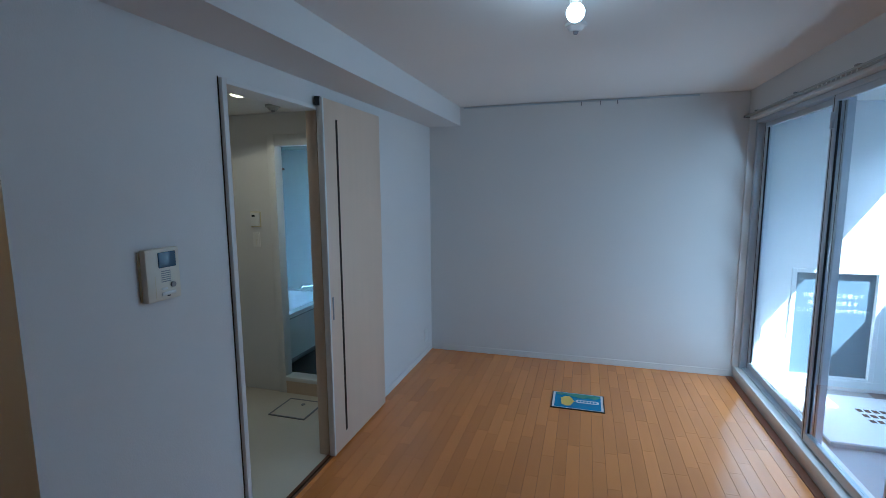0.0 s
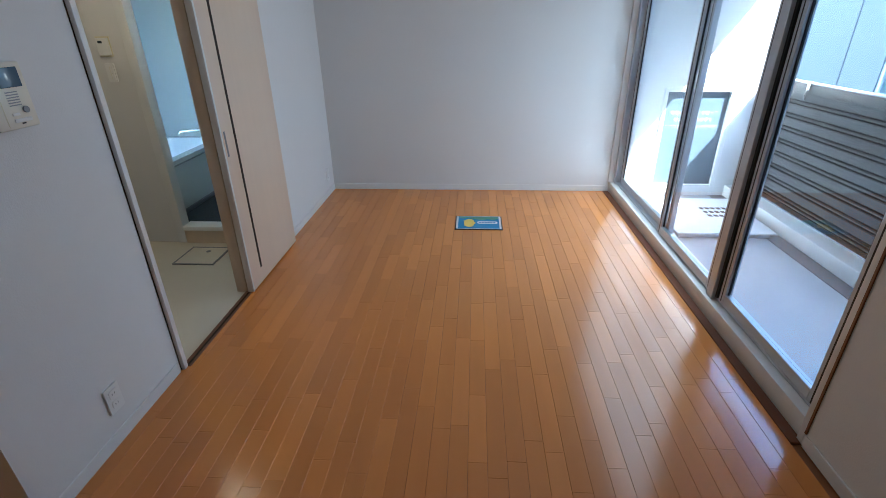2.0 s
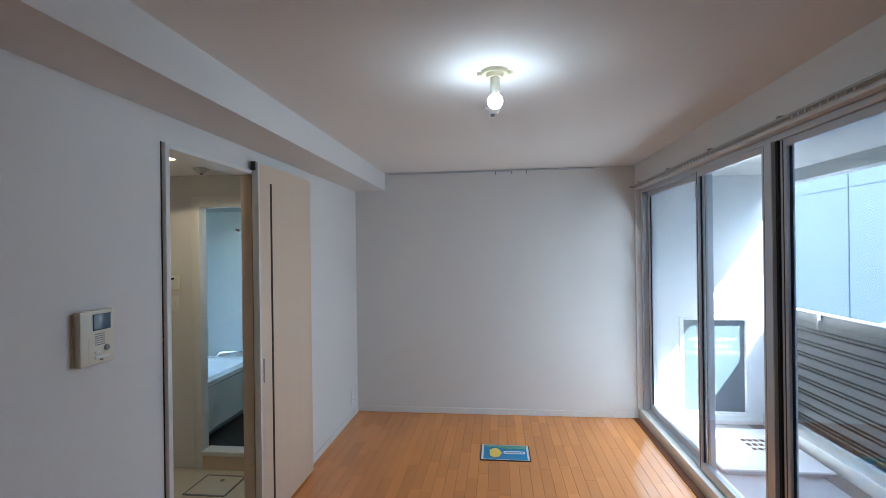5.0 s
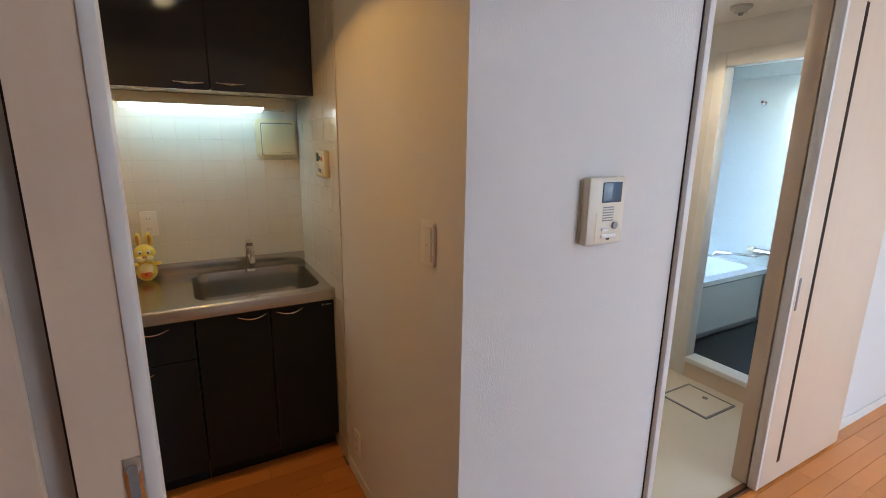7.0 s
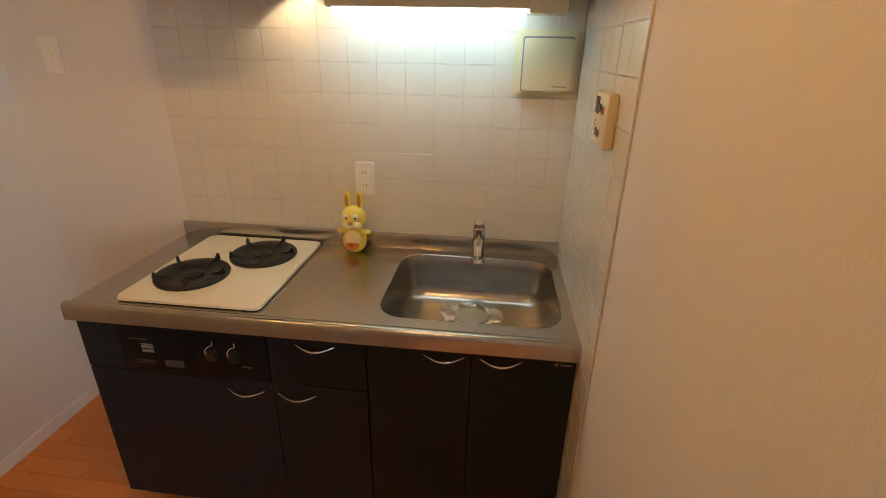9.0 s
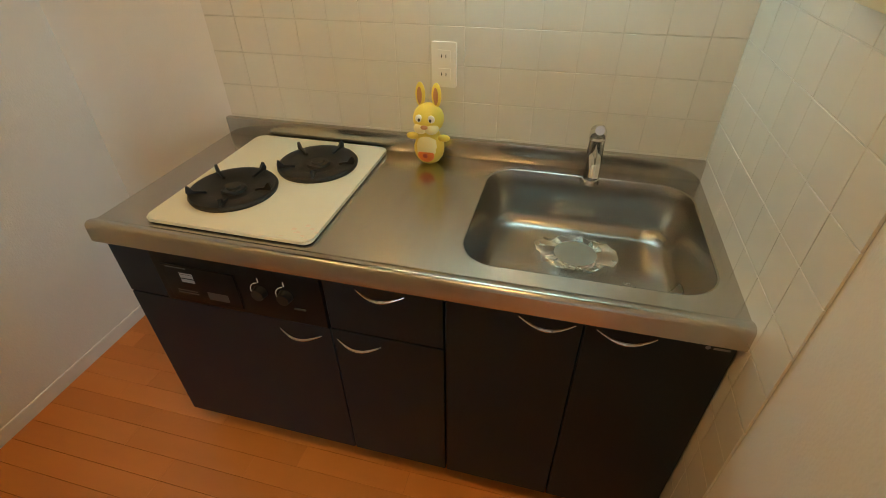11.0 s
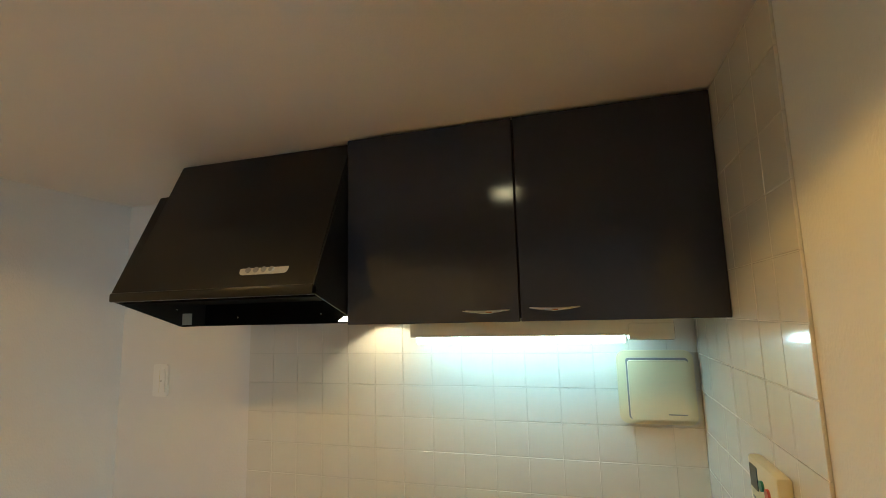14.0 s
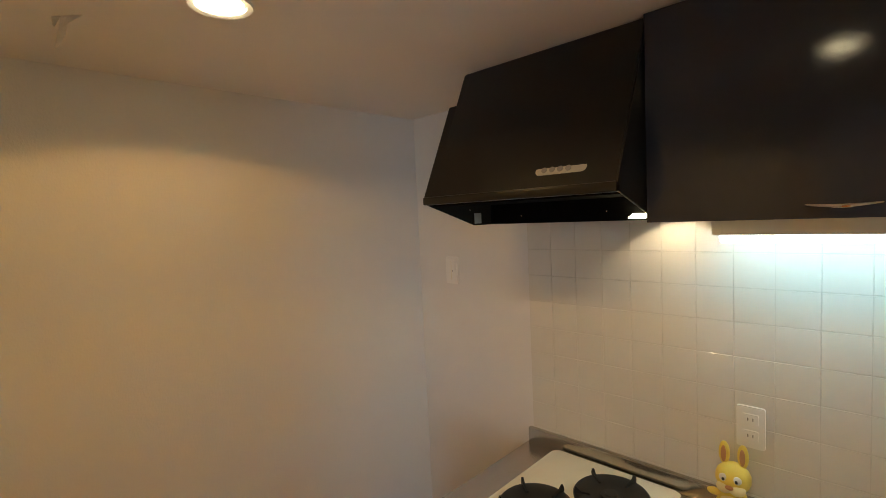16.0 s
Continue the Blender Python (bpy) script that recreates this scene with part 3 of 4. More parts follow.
ic = thing("intercom", (-1.37, 1.41, 1.245), "cream video intercom with a small blue-grey screen", "intercom")
part("housing", B(-1.384, -1.355, 1.340, 1.482, 1.243, 1.432, bevel=0.006), M["ivory"], ic)
part("back_plate", B(XL + 0.0005, -1.380, 1.334, 1.486, 1.250, 1.425), M["cream"], ic)
part("screen", B(-1.3555, -1.3525, 1.390, 1.464, 1.362, 1.418, bevel=0.002), M["bluelcd"], ic)
for k in range(6):
    part("speaker_slot", B(-1.3555, -1.3535, 1.398, 1.438, 1.310 + k * 0.0075, 1.313 + k * 0.0075), M["grey"], ic)
part("button", cyl(bmesh.new(), (-1.355, 1.446, 1.296), (-1.350, 1.446, 1.296), 0.010), M["grey"], ic)
part("button", B(-1.3555, -1.352, 1.396, 1.420, 1.282, 1.290, bevel=0.001), M["white"], ic)
part("call_bar", B(-1.3555, -1.352, 1.396, 1.456, 1.262, 1.273, bevel=0.001), M["white"], ic)
part("side_groove", B(-1.3555, -1.3544, 1.372, 1.3745, 1.252, 1.335), M["cream"], ic)
part("marking", B(-1.3555, -1.3530, 1.418, 1.430, 1.256, 1.260), M["ink"], ic)


def wall_plate(name, c, out, w, h, kind, label, material="white"):
    """A plate on a wall; out: the way it faces ('+x', '-y')."""
    def pl(u, v, q):
        return (c[0] + q, c[1] + u, c[2] + v) if out == "+x" else (c[0] + u, c[1] - q, c[2] + v)
    ob = thing(name, c, label, "switch" if kind == "switch" else "outlet")
    bm = prism(bmesh.new(), round_poly(-w / 2, w / 2, -h / 2, h / 2, 0.006, 4), 0.0005, 0.009, pl)
    part("plate", bm, M[material], ob)
    if kind == "switch":
        r = part("rocker", prism(bmesh.new(), round_poly(-w * 0.36, w * 0.36, -h * 0.38, h * 0.38, 0.003, 3), 0.009, 0.0125, pl), M[material], ob)
        part("indicator", prism(bmesh.new(), round_poly(0.006, 0.010, -0.006, 0.002, 0.0015, 2), 0.0125, 0.013, pl), M["grey_light"], r)
        part("groove", prism(bmesh.new(), round_poly(-0.0008, 0.0008, -h * 0.37, h * 0.37, 0.0004, 1), 0.0125, 0.0128, pl), M["cream"], r)
    else:
        for vv in (h * 0.2, -h * 0.2):
            s = part("socket", prism(bmesh.new(), round_poly(-w * 0.27, w * 0.27, vv - h * 0.13, vv + h * 0.13, 0.003, 3), 0.009, 0.0115, pl), M[material], ob)
            for uu in (-0.0062, 0.0062):
                part("slot", prism(bmesh.new(), round_poly(uu - 0.0011, uu + 0.0011, vv - 0.0045, vv + 0.0045, 0.0005, 1), 0.0115, 0.0118, pl), M["ink"], s)
    return ob


wall_plate("wall_outlet", (XL, 1.372, 0.195), "+x", 0.075, 0.118, "outlet", "white double wall outlet near the floor")
wall_plate("wall_outlet", (XL, 4.376, 0.20), "+x", 0.072, 0.118, "outlet", "small white wall outlet in the corner")
wall_plate("light_switch", (-1.565, KY1, 1.247), "-y", 0.075, 0.122, "switch", "white rocker light switch on the kitchen wall")
wall_plate("wall_outlet", (-2.237, KY1, 0.20), "-y", 0.072, 0.118, "outlet", "white wall outlet low on the kitchen wall")
wall_plate("wall_outlet", (KX + 0.005, 0.232, 1.112), "+x", 0.070, 0.120, "outlet", "white double outlet on the kitchen tiles")
wall_plate("hood_switch", (KX, -0.908, 1.51), "+x", 0.070, 0.120, "switch", "white wall switch beside the range hood")
wall_plate("bath_switch", (-2.395, 3.24, 1.245), "-y", 0.062, 0.115, "switch", "white rocker switch beside the bath doorway")

bc = thing("bath_controller", (-2.395, 3.23, 1.35), "white bath heating controller with a dark display", "controller")
part("housing", B(-2.435, -2.355, 3.222, 3.2395, 1.352, 1.458, bevel=0.004), M["white"], bc)
part("display", B(-2.420, -2.392, 3.2205, 3.2225, 1.425, 1.440), M["lcd"], bc)
part("frame", B(-2.442, -2.348, 3.236, 3.2395, 1.344, 1.466, bevel=0.001), M["cream"], bc)

# picture sheet lying on the floor
fs = thing("floor_sign", (0.073, 3.70, 0.0), "small blue framed picture board lying on the floor", "sign")
part("board", B(-0.118, 0.274, 3.548, 3.838, 0.0, 0.006, bevel=0.002), M["slot"], fs, "dark edged backing board")
part("sheet", B(-0.108, 0.264, 3.558, 3.828, 0.006, 0.0075), M["sign_blue"], fs, "blue picture sheet")
for r in ((-0.108, 0.264, 3.558, 3.564), (-0.108, 0.264, 3.822, 3.828), (-0.108, -0.092, 3.564, 3.822), (0.248, 0.264, 3.564, 3.822)):
    part("border", B(*r, 0.0075, 0.008), M["paper"], fs)
blob = bmesh.new()
prism(blob, [(0.0 + 0.045 * math.cos(a / 12 * math.pi) * (1 + 0.25 * (a % 5 == 0)), 3.68 + 0.085 * math.sin(a / 12 * math.pi)) for a in range(24)], 0.0075, 0.0084)
part("picture", blob, M["sign_yellow"], fs, "plain yellow shape")
part("picture", prism(bmesh.new(), [(-0.085, 3.815), (-0.085, 3.79), (-0.05, 3.775), (-0.02, 3.79), (0.03, 3.77), (0.075, 3.755), (0.12, 3.745), (0.15, 3.765), (0.20, 3.75), (0.242, 3.775), (0.242, 3.815)][::-1], 0.0075, 0.0082), M["sign_green"], fs, "dark green shape")
part("lettering", prism(bmesh.new(), round_poly(0.065, 0.235, 3.665, 3.715, 0.02), 0.0075, 0.0083), M["paper"], fs, "pale unreadable bar")
part("lettering", boxes(*[(0.08 + 0.024 * k, 0.097 + 0.024 * k, 3.678, 3.702, 0.0083, 0.0087) for k in range(6)]), M["sign_blue"], fs, "unreadable lettering")

# bare bulb on the ceiling
cl = thing("ceiling_lamp", (0.033, 1.975, TOP), "bare lit bulb in a white ceiling socket", "lamp")
lx, ly = 0.033, 1.975
part("rose", cyl(cyl(bmesh.new(), (lx, ly, 2.386), (lx, ly, TOP), 0.054, 0.060, 32), (lx, ly, 2.370), (lx, ly, 2.386), 0.034, 0.040, 32), M["cream"], cl)
for s in (-1, 1):
    part("clip", B(lx + s * 0.066 - 0.012, lx + s * 0.066 + 0.012, ly - 0.008, ly + 0.008, 2.382, 2.397, bevel=0.003), M["cream"], cl)
part("socket", cyl(cyl(bmesh.new(), (lx, ly, 2.325), (lx, ly, 2.370), 0.021, 0.021, 24), (lx, ly, 2.296), (lx, ly, 2.325), 0.0195, 0.021, 24), M["ivory"], cl, "pale lamp socket")
bm = ball(bmesh.new(), (lx, ly, 2.268), 0.033, n=24)
b_ = part("bulb", bm, M["bulb"], cl, "glowing white bulb")
b_.visible_shadow = False


def detector(x, y, z, label, shade="white"):
    ob = thing("smoke_detector", (x, y, z), label, "detector")
    part("base", cyl(bmesh.new(), (x, y, z - 0.014), (x, y, z), 0.050, 0.052, 28), M[shade], ob)
    part("dome", cyl(bmesh.new(), (x, y, z - 0.034), (x, y, z - 0.014), 0.026, 0.042, 24), M[shade], ob)
    part("sensor", cyl(bmesh.new(), (x, y, z - 0.046), (x, y, z - 0.034), 0.010, 0.014, 16), M["grey"], ob)


detector(0.020, 2.52, TOP, "small white smoke detector on the ceiling")
detector(-1.985, 2.96, KTOP, "grey smoke detector on the washroom ceiling", "grey_light")

kd_ = thing("heat_detector", (-1.925, -0.195, KTOP), "flat cream heat detector with dark slots on the kitchen ceiling", "detector")
part("base", cyl(bmesh.new(), (-1.925, -0.195, KTOP - 0.010), (-1.925, -0.195, KTOP), 0.058, 0.060, 32), M["ivory"], kd_)
part("cap", cyl(bmesh.new(), (-1.925, -0.195, KTOP - 0.028), (-1.925, -0.195, KTOP - 0.010), 0.044, 0.054, 32), M["ivory"], kd_)
for k in range(8):
    a = radians(45 * k + 12)
    c, q_ = math.cos(a), math.sin(a)
    slot_bm = prism(bmesh.new(), [(0.026, -0.0012), (0.036, -0.0012), (0.036, 0.0012), (0.026, 0.0012)], KTOP - 0.0286, KTOP - 0.0278, lambda u, v, h: (-1.925 + u * c - v * q_, -0.195 + u * q_ + v * c, h))
    part("slot", slot_bm, M["slot"], kd_)

# picture rail with hooks on the end wall
pr = thing("picture_rail", (0.0, YN, 2.385), "thin metal picture rail with hooks under the ceiling", "rail")
part("rail", B(-1.04, 0.97, YN - 0.012, YN - 0.0005, 2.380, 2.394, bevel=0.002), M["alu"], pr)
for xx in (0.03, 0.19, 0.33):
    part("hook", tube_along(bmesh.new(), [(xx, YN - 0.013, 2.384), (xx, YN - 0.016, 2.365), (xx, YN - 0.022, 2.352), (xx, YN - 0.032, 2.356)], 0.004, 8), M["grey"], pr)

# curtain rail over the window
cr = thing("curtain_rail", (1.30, 3.0, 2.19), "pale double curtain rail over the window", "rail")
part("rail", B(1.300, 1.314, 1.40, YN - 0.03, 2.188, 2.199, bevel=0.002), M["grey_light"], cr)
part("rail", B(1.322, 1.336, 1.40, YN - 0.03, 2.188, 2.199, bevel=0.002), M["grey_light"], cr)
for yy in (1.5, 2.2, 2.9, 3.6, 4.3):
    part("bracket", B(1.298, 1.339, yy - 0.012, yy + 0.012, 2.199, 2.209, bevel=0.002), M["grey"], cr)
for k in range(18):
    yy = 1.75 + k * 0.045 if k < 9 else 2.9 + (k - 9) * 0.05
    part("runner", tube_along(bmesh.new(), [(1.307, yy, 2.189), (1.307, yy, 2.179), (1.307, yy + 0.004, 2.172)], 0.003, 6), M["white"], cr)
part("end_cap", B(1.295, 1.338, YN - 0.03, YN - 0.012, 2.182, 2.202, bevel=0.003), M["grey"], cr)

# ---- things: washroom and bath ----
fh = thing("floor_hatch", (-1.94, 3.0, 0.0), "cream floor hatch in a grey metal frame", "hatch")
part("lid", B(-2.078, -1.801, 2.874, 3.133, -0.001, 0.004), M["vinyl"], fh)
for r in ((-2.09, -2.078, 2.862, 3.145), (-1.801, -1.789, 2.862, 3.145), (-2.078, -1.801, 2.862, 2.874), (-2.078, -1.801, 3.133, 3.145)):
    part("frame", B(*r, -0.001, 0.006), M["grey"], fh)
part("finger_ring", cyl(bmesh.new(), (-1.93, 3.07, 0.004), (-1.93, 3.07, 0.007), 0.016), M["grey"], fh)


def downlight(x, y, z, label, r=0.05):
    ob = thing("downlight", (x, y, z), label, "lamp")
    ring = bmesh.new()
    a = [(r + 0.014, 0.0), (r + 0.012, -0.006), (r, -0.004), (r - 0.004, 0.02)]
    n = 32
    rings = [[ring.verts.new((x + q * math.cos(2 * math.pi * k / n), y + q * math.sin(2 * math.pi * k / n), z + h)) for k in range(n)] for q, h in a]
    for p, q in zip(rings, rings[1:]):
        for k in range(n):
            ring.faces.new((p[k], p[(k + 1) % n], q[(k + 1) % n], q[k]))
    part("rim", ring, M["white"], ob)
    lens = part("lens", ball(bmesh.new(), (x, y, z + 0.004), r - 0.004, sz=0.42, n=28), M["warm"], ob, "glowing warm lens")
    lens.visible_shadow = False


downlight(-1.98, -0.485, KTOP, "recessed warm downlight in the kitchen ceiling")
downlight(-1.98, 0.395, KTOP, "recessed warm downlight in the kitchen ceiling")
downlight(-1.95, 2.58, KTOP, "recessed warm downlight in the washroom ceiling")

tb = thing("bathtub", (-2.77, 3.95, 0.075), "white bathtub with a curved rim", "bathtub")
bm = bmesh.new()
outer = round_poly(-3.115, -2.40, 3.315, 4.595, 0.07)
inner = round_poly(-3.05, -2.49, 3.40, 4.51, 0.12)
floor_ = round_poly(-2.99, -2.56, 3.48, 4.42, 0.10)
n = len(outer)
skirt = [(-3.115 + (u + 3.115) * 0.96, v) for u, v in outer]
rows = [[bm.verts.new((u, v, 0.075)) for u, v in skirt], [bm.verts.new((u, v, 0.47)) for u, v in skirt], [bm.verts.new((u, v, 0.495)) for u, v in outer], [bm.verts.new((u, v, 0.53)) for u, v in outer],
        [bm.verts.new((u, v, 0.53)) for u, v in inner], [bm.verts.new((u, v, 0.16)) for u, v in floor_]]
for p, q in zip(rows, rows[1:]):
    for k in range(n):
        bm.faces.new((p[k], p[(k + 1) % n], q[(k + 1) % n], q[k]))
bm.faces.new(rows[-1])
part("tub", bm, M["tub"], tb)
part("apron_strip", B(-2.425, -2.405, 3.40, 4.55, 0.078, 0.11, bevel=0.004), M["grey"], tb, "grey sealing strip")
ft = thing("bath_tap", (-2.43, 4.60, 0.66), "chrome bath mixer with a long spout", "tap")
part("body", tube_along(bmesh.new(), [(-2.53, 4.55, 0.66), (-2.33, 4.55, 0.66)], 0.022, 14), M["chrome"], ft)
for xx in (-2.49, -2.37):
    part("leg", tube_along(bmesh.new(), [(xx, 4.55, 0.66), (xx, 4.599, 0.66)], 0.016, 12), M["chrome"], ft)
for xx, s in ((-2.53, -1), (-2.33, 1)):
    part("knob", tube_along(bmesh.new(), [(xx, 4.55, 0.66), (xx + s * 0.05, 4.55, 0.66)], 0.026, 14), M["cream"], ft)
part("spout", tube_along(bmesh.new(), [(-2.44, 4.54, 0.65), (-2.47, 4.45, 0.63), (-2.74, 4.36, 0.62), (-2.76, 4.355, 0.59)], 0.014, 12), M["chrome"], ft)
part("hose", tube_along(bmesh.new(), [(-2.40, 4.54, 0.65), (-2.36, 4.5, 0.5), (-2.345, 4.48, 0.3), (-2.34, 4.5, 0.16)], 0.008, 8), M["white"], ft)
for xx in (-3.075, -2.66):
    hk = thing("towel_hook", (xx, 4.60, 1.855), "small brass wall hook in the bath", "hook")
    part("base", cyl(bmesh.new(), (xx, 4.60, 1.855), (xx, 4.588, 1.855), 0.016), M["chrome"], hk)
    part("peg", cyl(bmesh.new(), (xx, 4.588, 1.855), (xx, 4.555, 1.86), 0.007, 0.011), M["brown"], hk)
lab = thing("warning_label", (-2.37, 4.5985, 0.84), "small white printed label above the bath tap", "label")
part("sheet", B(-2.43, -2.31, 4.5975, 4.5995, 0.80, 0.87), M["paper"], lab)
part("printing", boxes(*[(-2.42, -2.325, 4.597, 4.5976, 0.81 + 0.014 * k, 0.816 + 0.014 * k) for k in range(4)]), M["grey"], lab)
# Invented globe, out of view behind the jamb, that brightens the bath panels.
bl = thing("added_bath_fill", (-1.508, 3.75, 1.62), "unseen glowing globe added to brighten the bath", "lamp")
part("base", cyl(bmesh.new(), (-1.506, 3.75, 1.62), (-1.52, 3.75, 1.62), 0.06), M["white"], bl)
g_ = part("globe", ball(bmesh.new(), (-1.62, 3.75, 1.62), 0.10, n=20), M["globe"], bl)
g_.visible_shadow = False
# ---- things: the kitchen ----
FX = -2.515  # plane of the cabinet fronts


def bow_handle(y0, y1, z, parent, x=FX, sag=0.010):
    pts = []
    for k in range(9):
        u = k / 8
        h = math.sin(math.pi * u)
        pts.append((x + 0.004 + 0.018 * h, y0 + (y1 - y0) * u, z - sag * h))
    return part("handle", tube_along(bmesh.new(), pts, [0.0018 + 0.0026 * math.sin(math.pi * k / 8) for k in range(9)], 8), M["chrome"], parent, "slim chrome bow handle")


def front(name, y0, y1, z0, z1, parent, x=FX, material="base_front"):
    return part(name, B(x - 0.018, x, y0 + 0.0012, y1 - 0.0012, z0 + 0.0012, z1 - 0.0012, bevel=0.0015, seg=1), M[material], parent)


def base_unit(y0, y1, label, top=0.80):
    ob = thing("base_cabinet", (-2.8, (y0 + y1) / 2, 0), label, "cabinet", group="kitchen base units")
    part("body", B(-3.09, FX - 0.0185, y0 + 0.001, y1 - 0.001, 0.088, top), M["base_front"], ob)
    part("toe_kick", B(-3.09, FX - 0.065, y0 + 0.001, y1 - 0.001, 0.0, 0.088), M["base_front"], ob)
    return ob


u1 = base_unit(-0.515, 0.082, "black hob cabinet with a built-in grill panel")
front("filler_panel", -0.515, -0.388, 0.622, 0.80, u1)
d = front("door", -0.515, 0.082, 0.088, 0.62, u1)
bow_handle(-0.062, 0.055, 0.590, d)
g = part("grill_panel", B(FX - 0.018, FX + 0.006, -0.386, 0.080, 0.624, 0.792, bevel=0.004), M["soot_panel"], u1, "black grill front with two knobs")
part("grill_door", B(FX + 0.004, FX + 0.010, -0.360, -0.150, 0.640, 0.752, bevel=0.002), M["soot_panel"], g)
for yy in (-0.085, -0.016):
    kn = part("knob", cyl(bmesh.new(), (FX + 0.006, yy, 0.713), (FX + 0.024, yy, 0.713), 0.019, 0.016), M["iron"], g)
    arc = [(FX + 0.0068, yy + 0.027 * math.cos(a), 0.713 + 0.027 * math.sin(a)) for a in [radians(100 + 15 * k) for k in range(9)]]
    part("dial_mark", tube_along(bmesh.new(), arc, 0.0011, 6), M["paper"], g)
    part("dial_mark", B(FX + 0.0062, FX + 0.0072, yy - 0.001, yy + 0.001, 0.742, 0.756), M["paper"], g)
for r in ((-0.310, -0.272, 0.716, 0.726), (-0.310, -0.272, 0.702, 0.712), (-0.310, -0.272, 0.728, 0.732)):
    part("label", B(FX + 0.0095, FX + 0.0106, *r), M["grey"], g)
for r in ((-0.335, -0.275, 0.662, 0.666), (-0.335, -0.275, 0.670, 0.674), (-0.245, -0.185, 0.655, 0.680), (-0.345, -0.285, 0.745, 0.749), (0.0, 0.03, 0.675, 0.678)):
    part("printing", B(FX + 0.0055, FX + 0.0104, *r), M["print"], g)
u2 = base_unit(0.083, 0.375, "black cabinet unit with a drawer over a door")
d = front("drawer_front", 0.083, 0.375, 0.622, 0.80, u2)
bow_handle(0.170, 0.285, 0.771, d)
d = front("door", 0.083, 0.375, 0.088, 0.62, u2)
bow_handle(0.099, 0.215, 0.590, d)
u3 = base_unit(0.377, 0.957, "black sink cabinet with two doors", 0.66)
d = front("door", 0.377, 0.672, 0.088, 0.80, u3)
bow_handle(0.540, 0.655, 0.775, d)
d = front("door", 0.673, 0.957, 0.088, 0.80, u3)
bow_handle(0.697, 0.812, 0.775, d)
part("badge", B(FX - 0.0005, FX + 0.0006, 0.915, 0.945, 0.771, 0.776), M["grey"], d, "small grey plain badge")
part("badge", cyl(bmesh.new(), (FX - 0.0005, 0.905, 0.774), (FX + 0.0006, 0.905, 0.774), 0.005, n=12), M["grey"], d)

# worktop with its pressed sink
wt = thing("worktop", (-2.8, 0.22, 0.80), "brushed steel worktop with a pressed sink", "worktop")
ZC = 0.848
bm = bmesh.new()
outer = [(-3.093, -0.520), (-2.515, -0.520), (-2.515, 0.9595), (-3.093, 0.9595)]
rim = round_poly(-3.035, -2.572, 0.385, 0.928, 0.085, 8)
# the basin's section: inset from the rim and height, a rolled lip, a steep wall and a wide fillet
section = [(0.0, ZC), (0.003, ZC - 0.0015), (0.005, ZC - 0.006), (0.011, ZC - 0.05), (0.018, ZC - 0.10)]
section += [(0.018 + 0.042 * (1 - math.cos(radians(15 * k))), ZC - 0.10 - 0.062 * math.sin(radians(15 * k))) for k in range(1, 7)]
basin_rings = [(round_poly(-3.035 + d_, -2.572 - d_, 0.385 + d_, 0.928 - d_, max(0.045, 0.085 - d_ * 0.55), 8), z_) for d_, z_ in section]
flat = basin_rings[-1][0]
ov = [bm.verts.new((x, y, ZC)) for x, y in outer]
rv = [bm.verts.new((x, y, ZC)) for x, y in rim]
edges = [bm.edges.new((vs[k], vs[(k + 1) % len(vs)])) for vs in (ov, rv) for k in range(len(vs))]
bmesh.ops.triangle_fill(bm, use_beauty=True, edges=edges)
lo = [bm.verts.new((x, y, 0.80)) for x, y in outer]
for k in range(4):
    bm.faces.new((ov[k], ov[(k + 1) % 4], lo[(k + 1) % 4], lo[k]))
part("top", bm, M["steel"], wt)
bm = bmesh.new()
loops = [[bm.verts.new((x, y, z)) for x, y in ol] for ol, z in basin_rings]
# a round-cornered floor that falls to the drain
loops.append([bm.verts.new((-2.88 + (x + 2.88) * 0.28, 0.655 + (y - 0.655) * 0.28, 0.680)) for x, y in flat])
for p, q in zip(loops, loops[1:]):
    for k in range(len(p)):
        bm.faces.new((p[k], p[(k + 1) % len(p)], q[(k + 1) % len(q)], q[k]))
bm.faces.new(loops[-1])
sink = part("sink_basin", bm, M["basin"], wt, "pressed steel basin")
bm = bmesh.new()
prism(bm, [(-2.535, ZC - 0.002), (-2.524, ZC + 0.001), (-2.514, ZC + 0.006), (-2.504, ZC + 0.0075), (-2.497, ZC + 0.0055), (-2.493, ZC + 0.001), (-2.4915, ZC - 0.005), (-2.4905, 0.803), (-2.493, 0.800), (-2.53, 0.800)], -0.523, 0.9595, lambda u, v, q: (u, q, v))
part("front_lip", bm, M["steel"], wt)
part("upstand", B(-3.094, -3.074, -0.518, 0.9595, ZC - 0.002, 0.906, bevel=0.005), M["steel"], wt)
part("drain_cover", cyl(cyl(bmesh.new(), (-2.88, 0.655, 0.6805), (-2.88, 0.655, 0.688), 0.062, 0.060, 32), (-2.88, 0.655, 0.688), (-2.88, 0.655, 0.690), 0.060, 0.052, 32), M["drain"], sink, "pale grey drain cover")
film = bmesh.new()
rings = []
for r_ in (0.058, 0.068, 0.078, 0.086):
    ring = []
    for k in range(40):
        a = 2 * math.pi * k / 40
        rr = r_ * (1 + (0.16 * noise.noise((3 * math.cos(a), 3 * math.sin(a), r_ * 40)) if r_ > 0.06 else 0))
        stretch_ = 1.0 + 0.30 * abs(math.sin(a)) ** 3 * (r_ > 0.07)
        ring.append(film.verts.new((-2.88 + rr * math.cos(a), 0.655 + rr * stretch_ * math.sin(a), 0.692 + (0.022 * noise.noise((7 * math.cos(a), 7 * math.sin(a), r_ * 90)) + 0.004 if r_ > 0.06 else 0))))
    rings.append(ring)
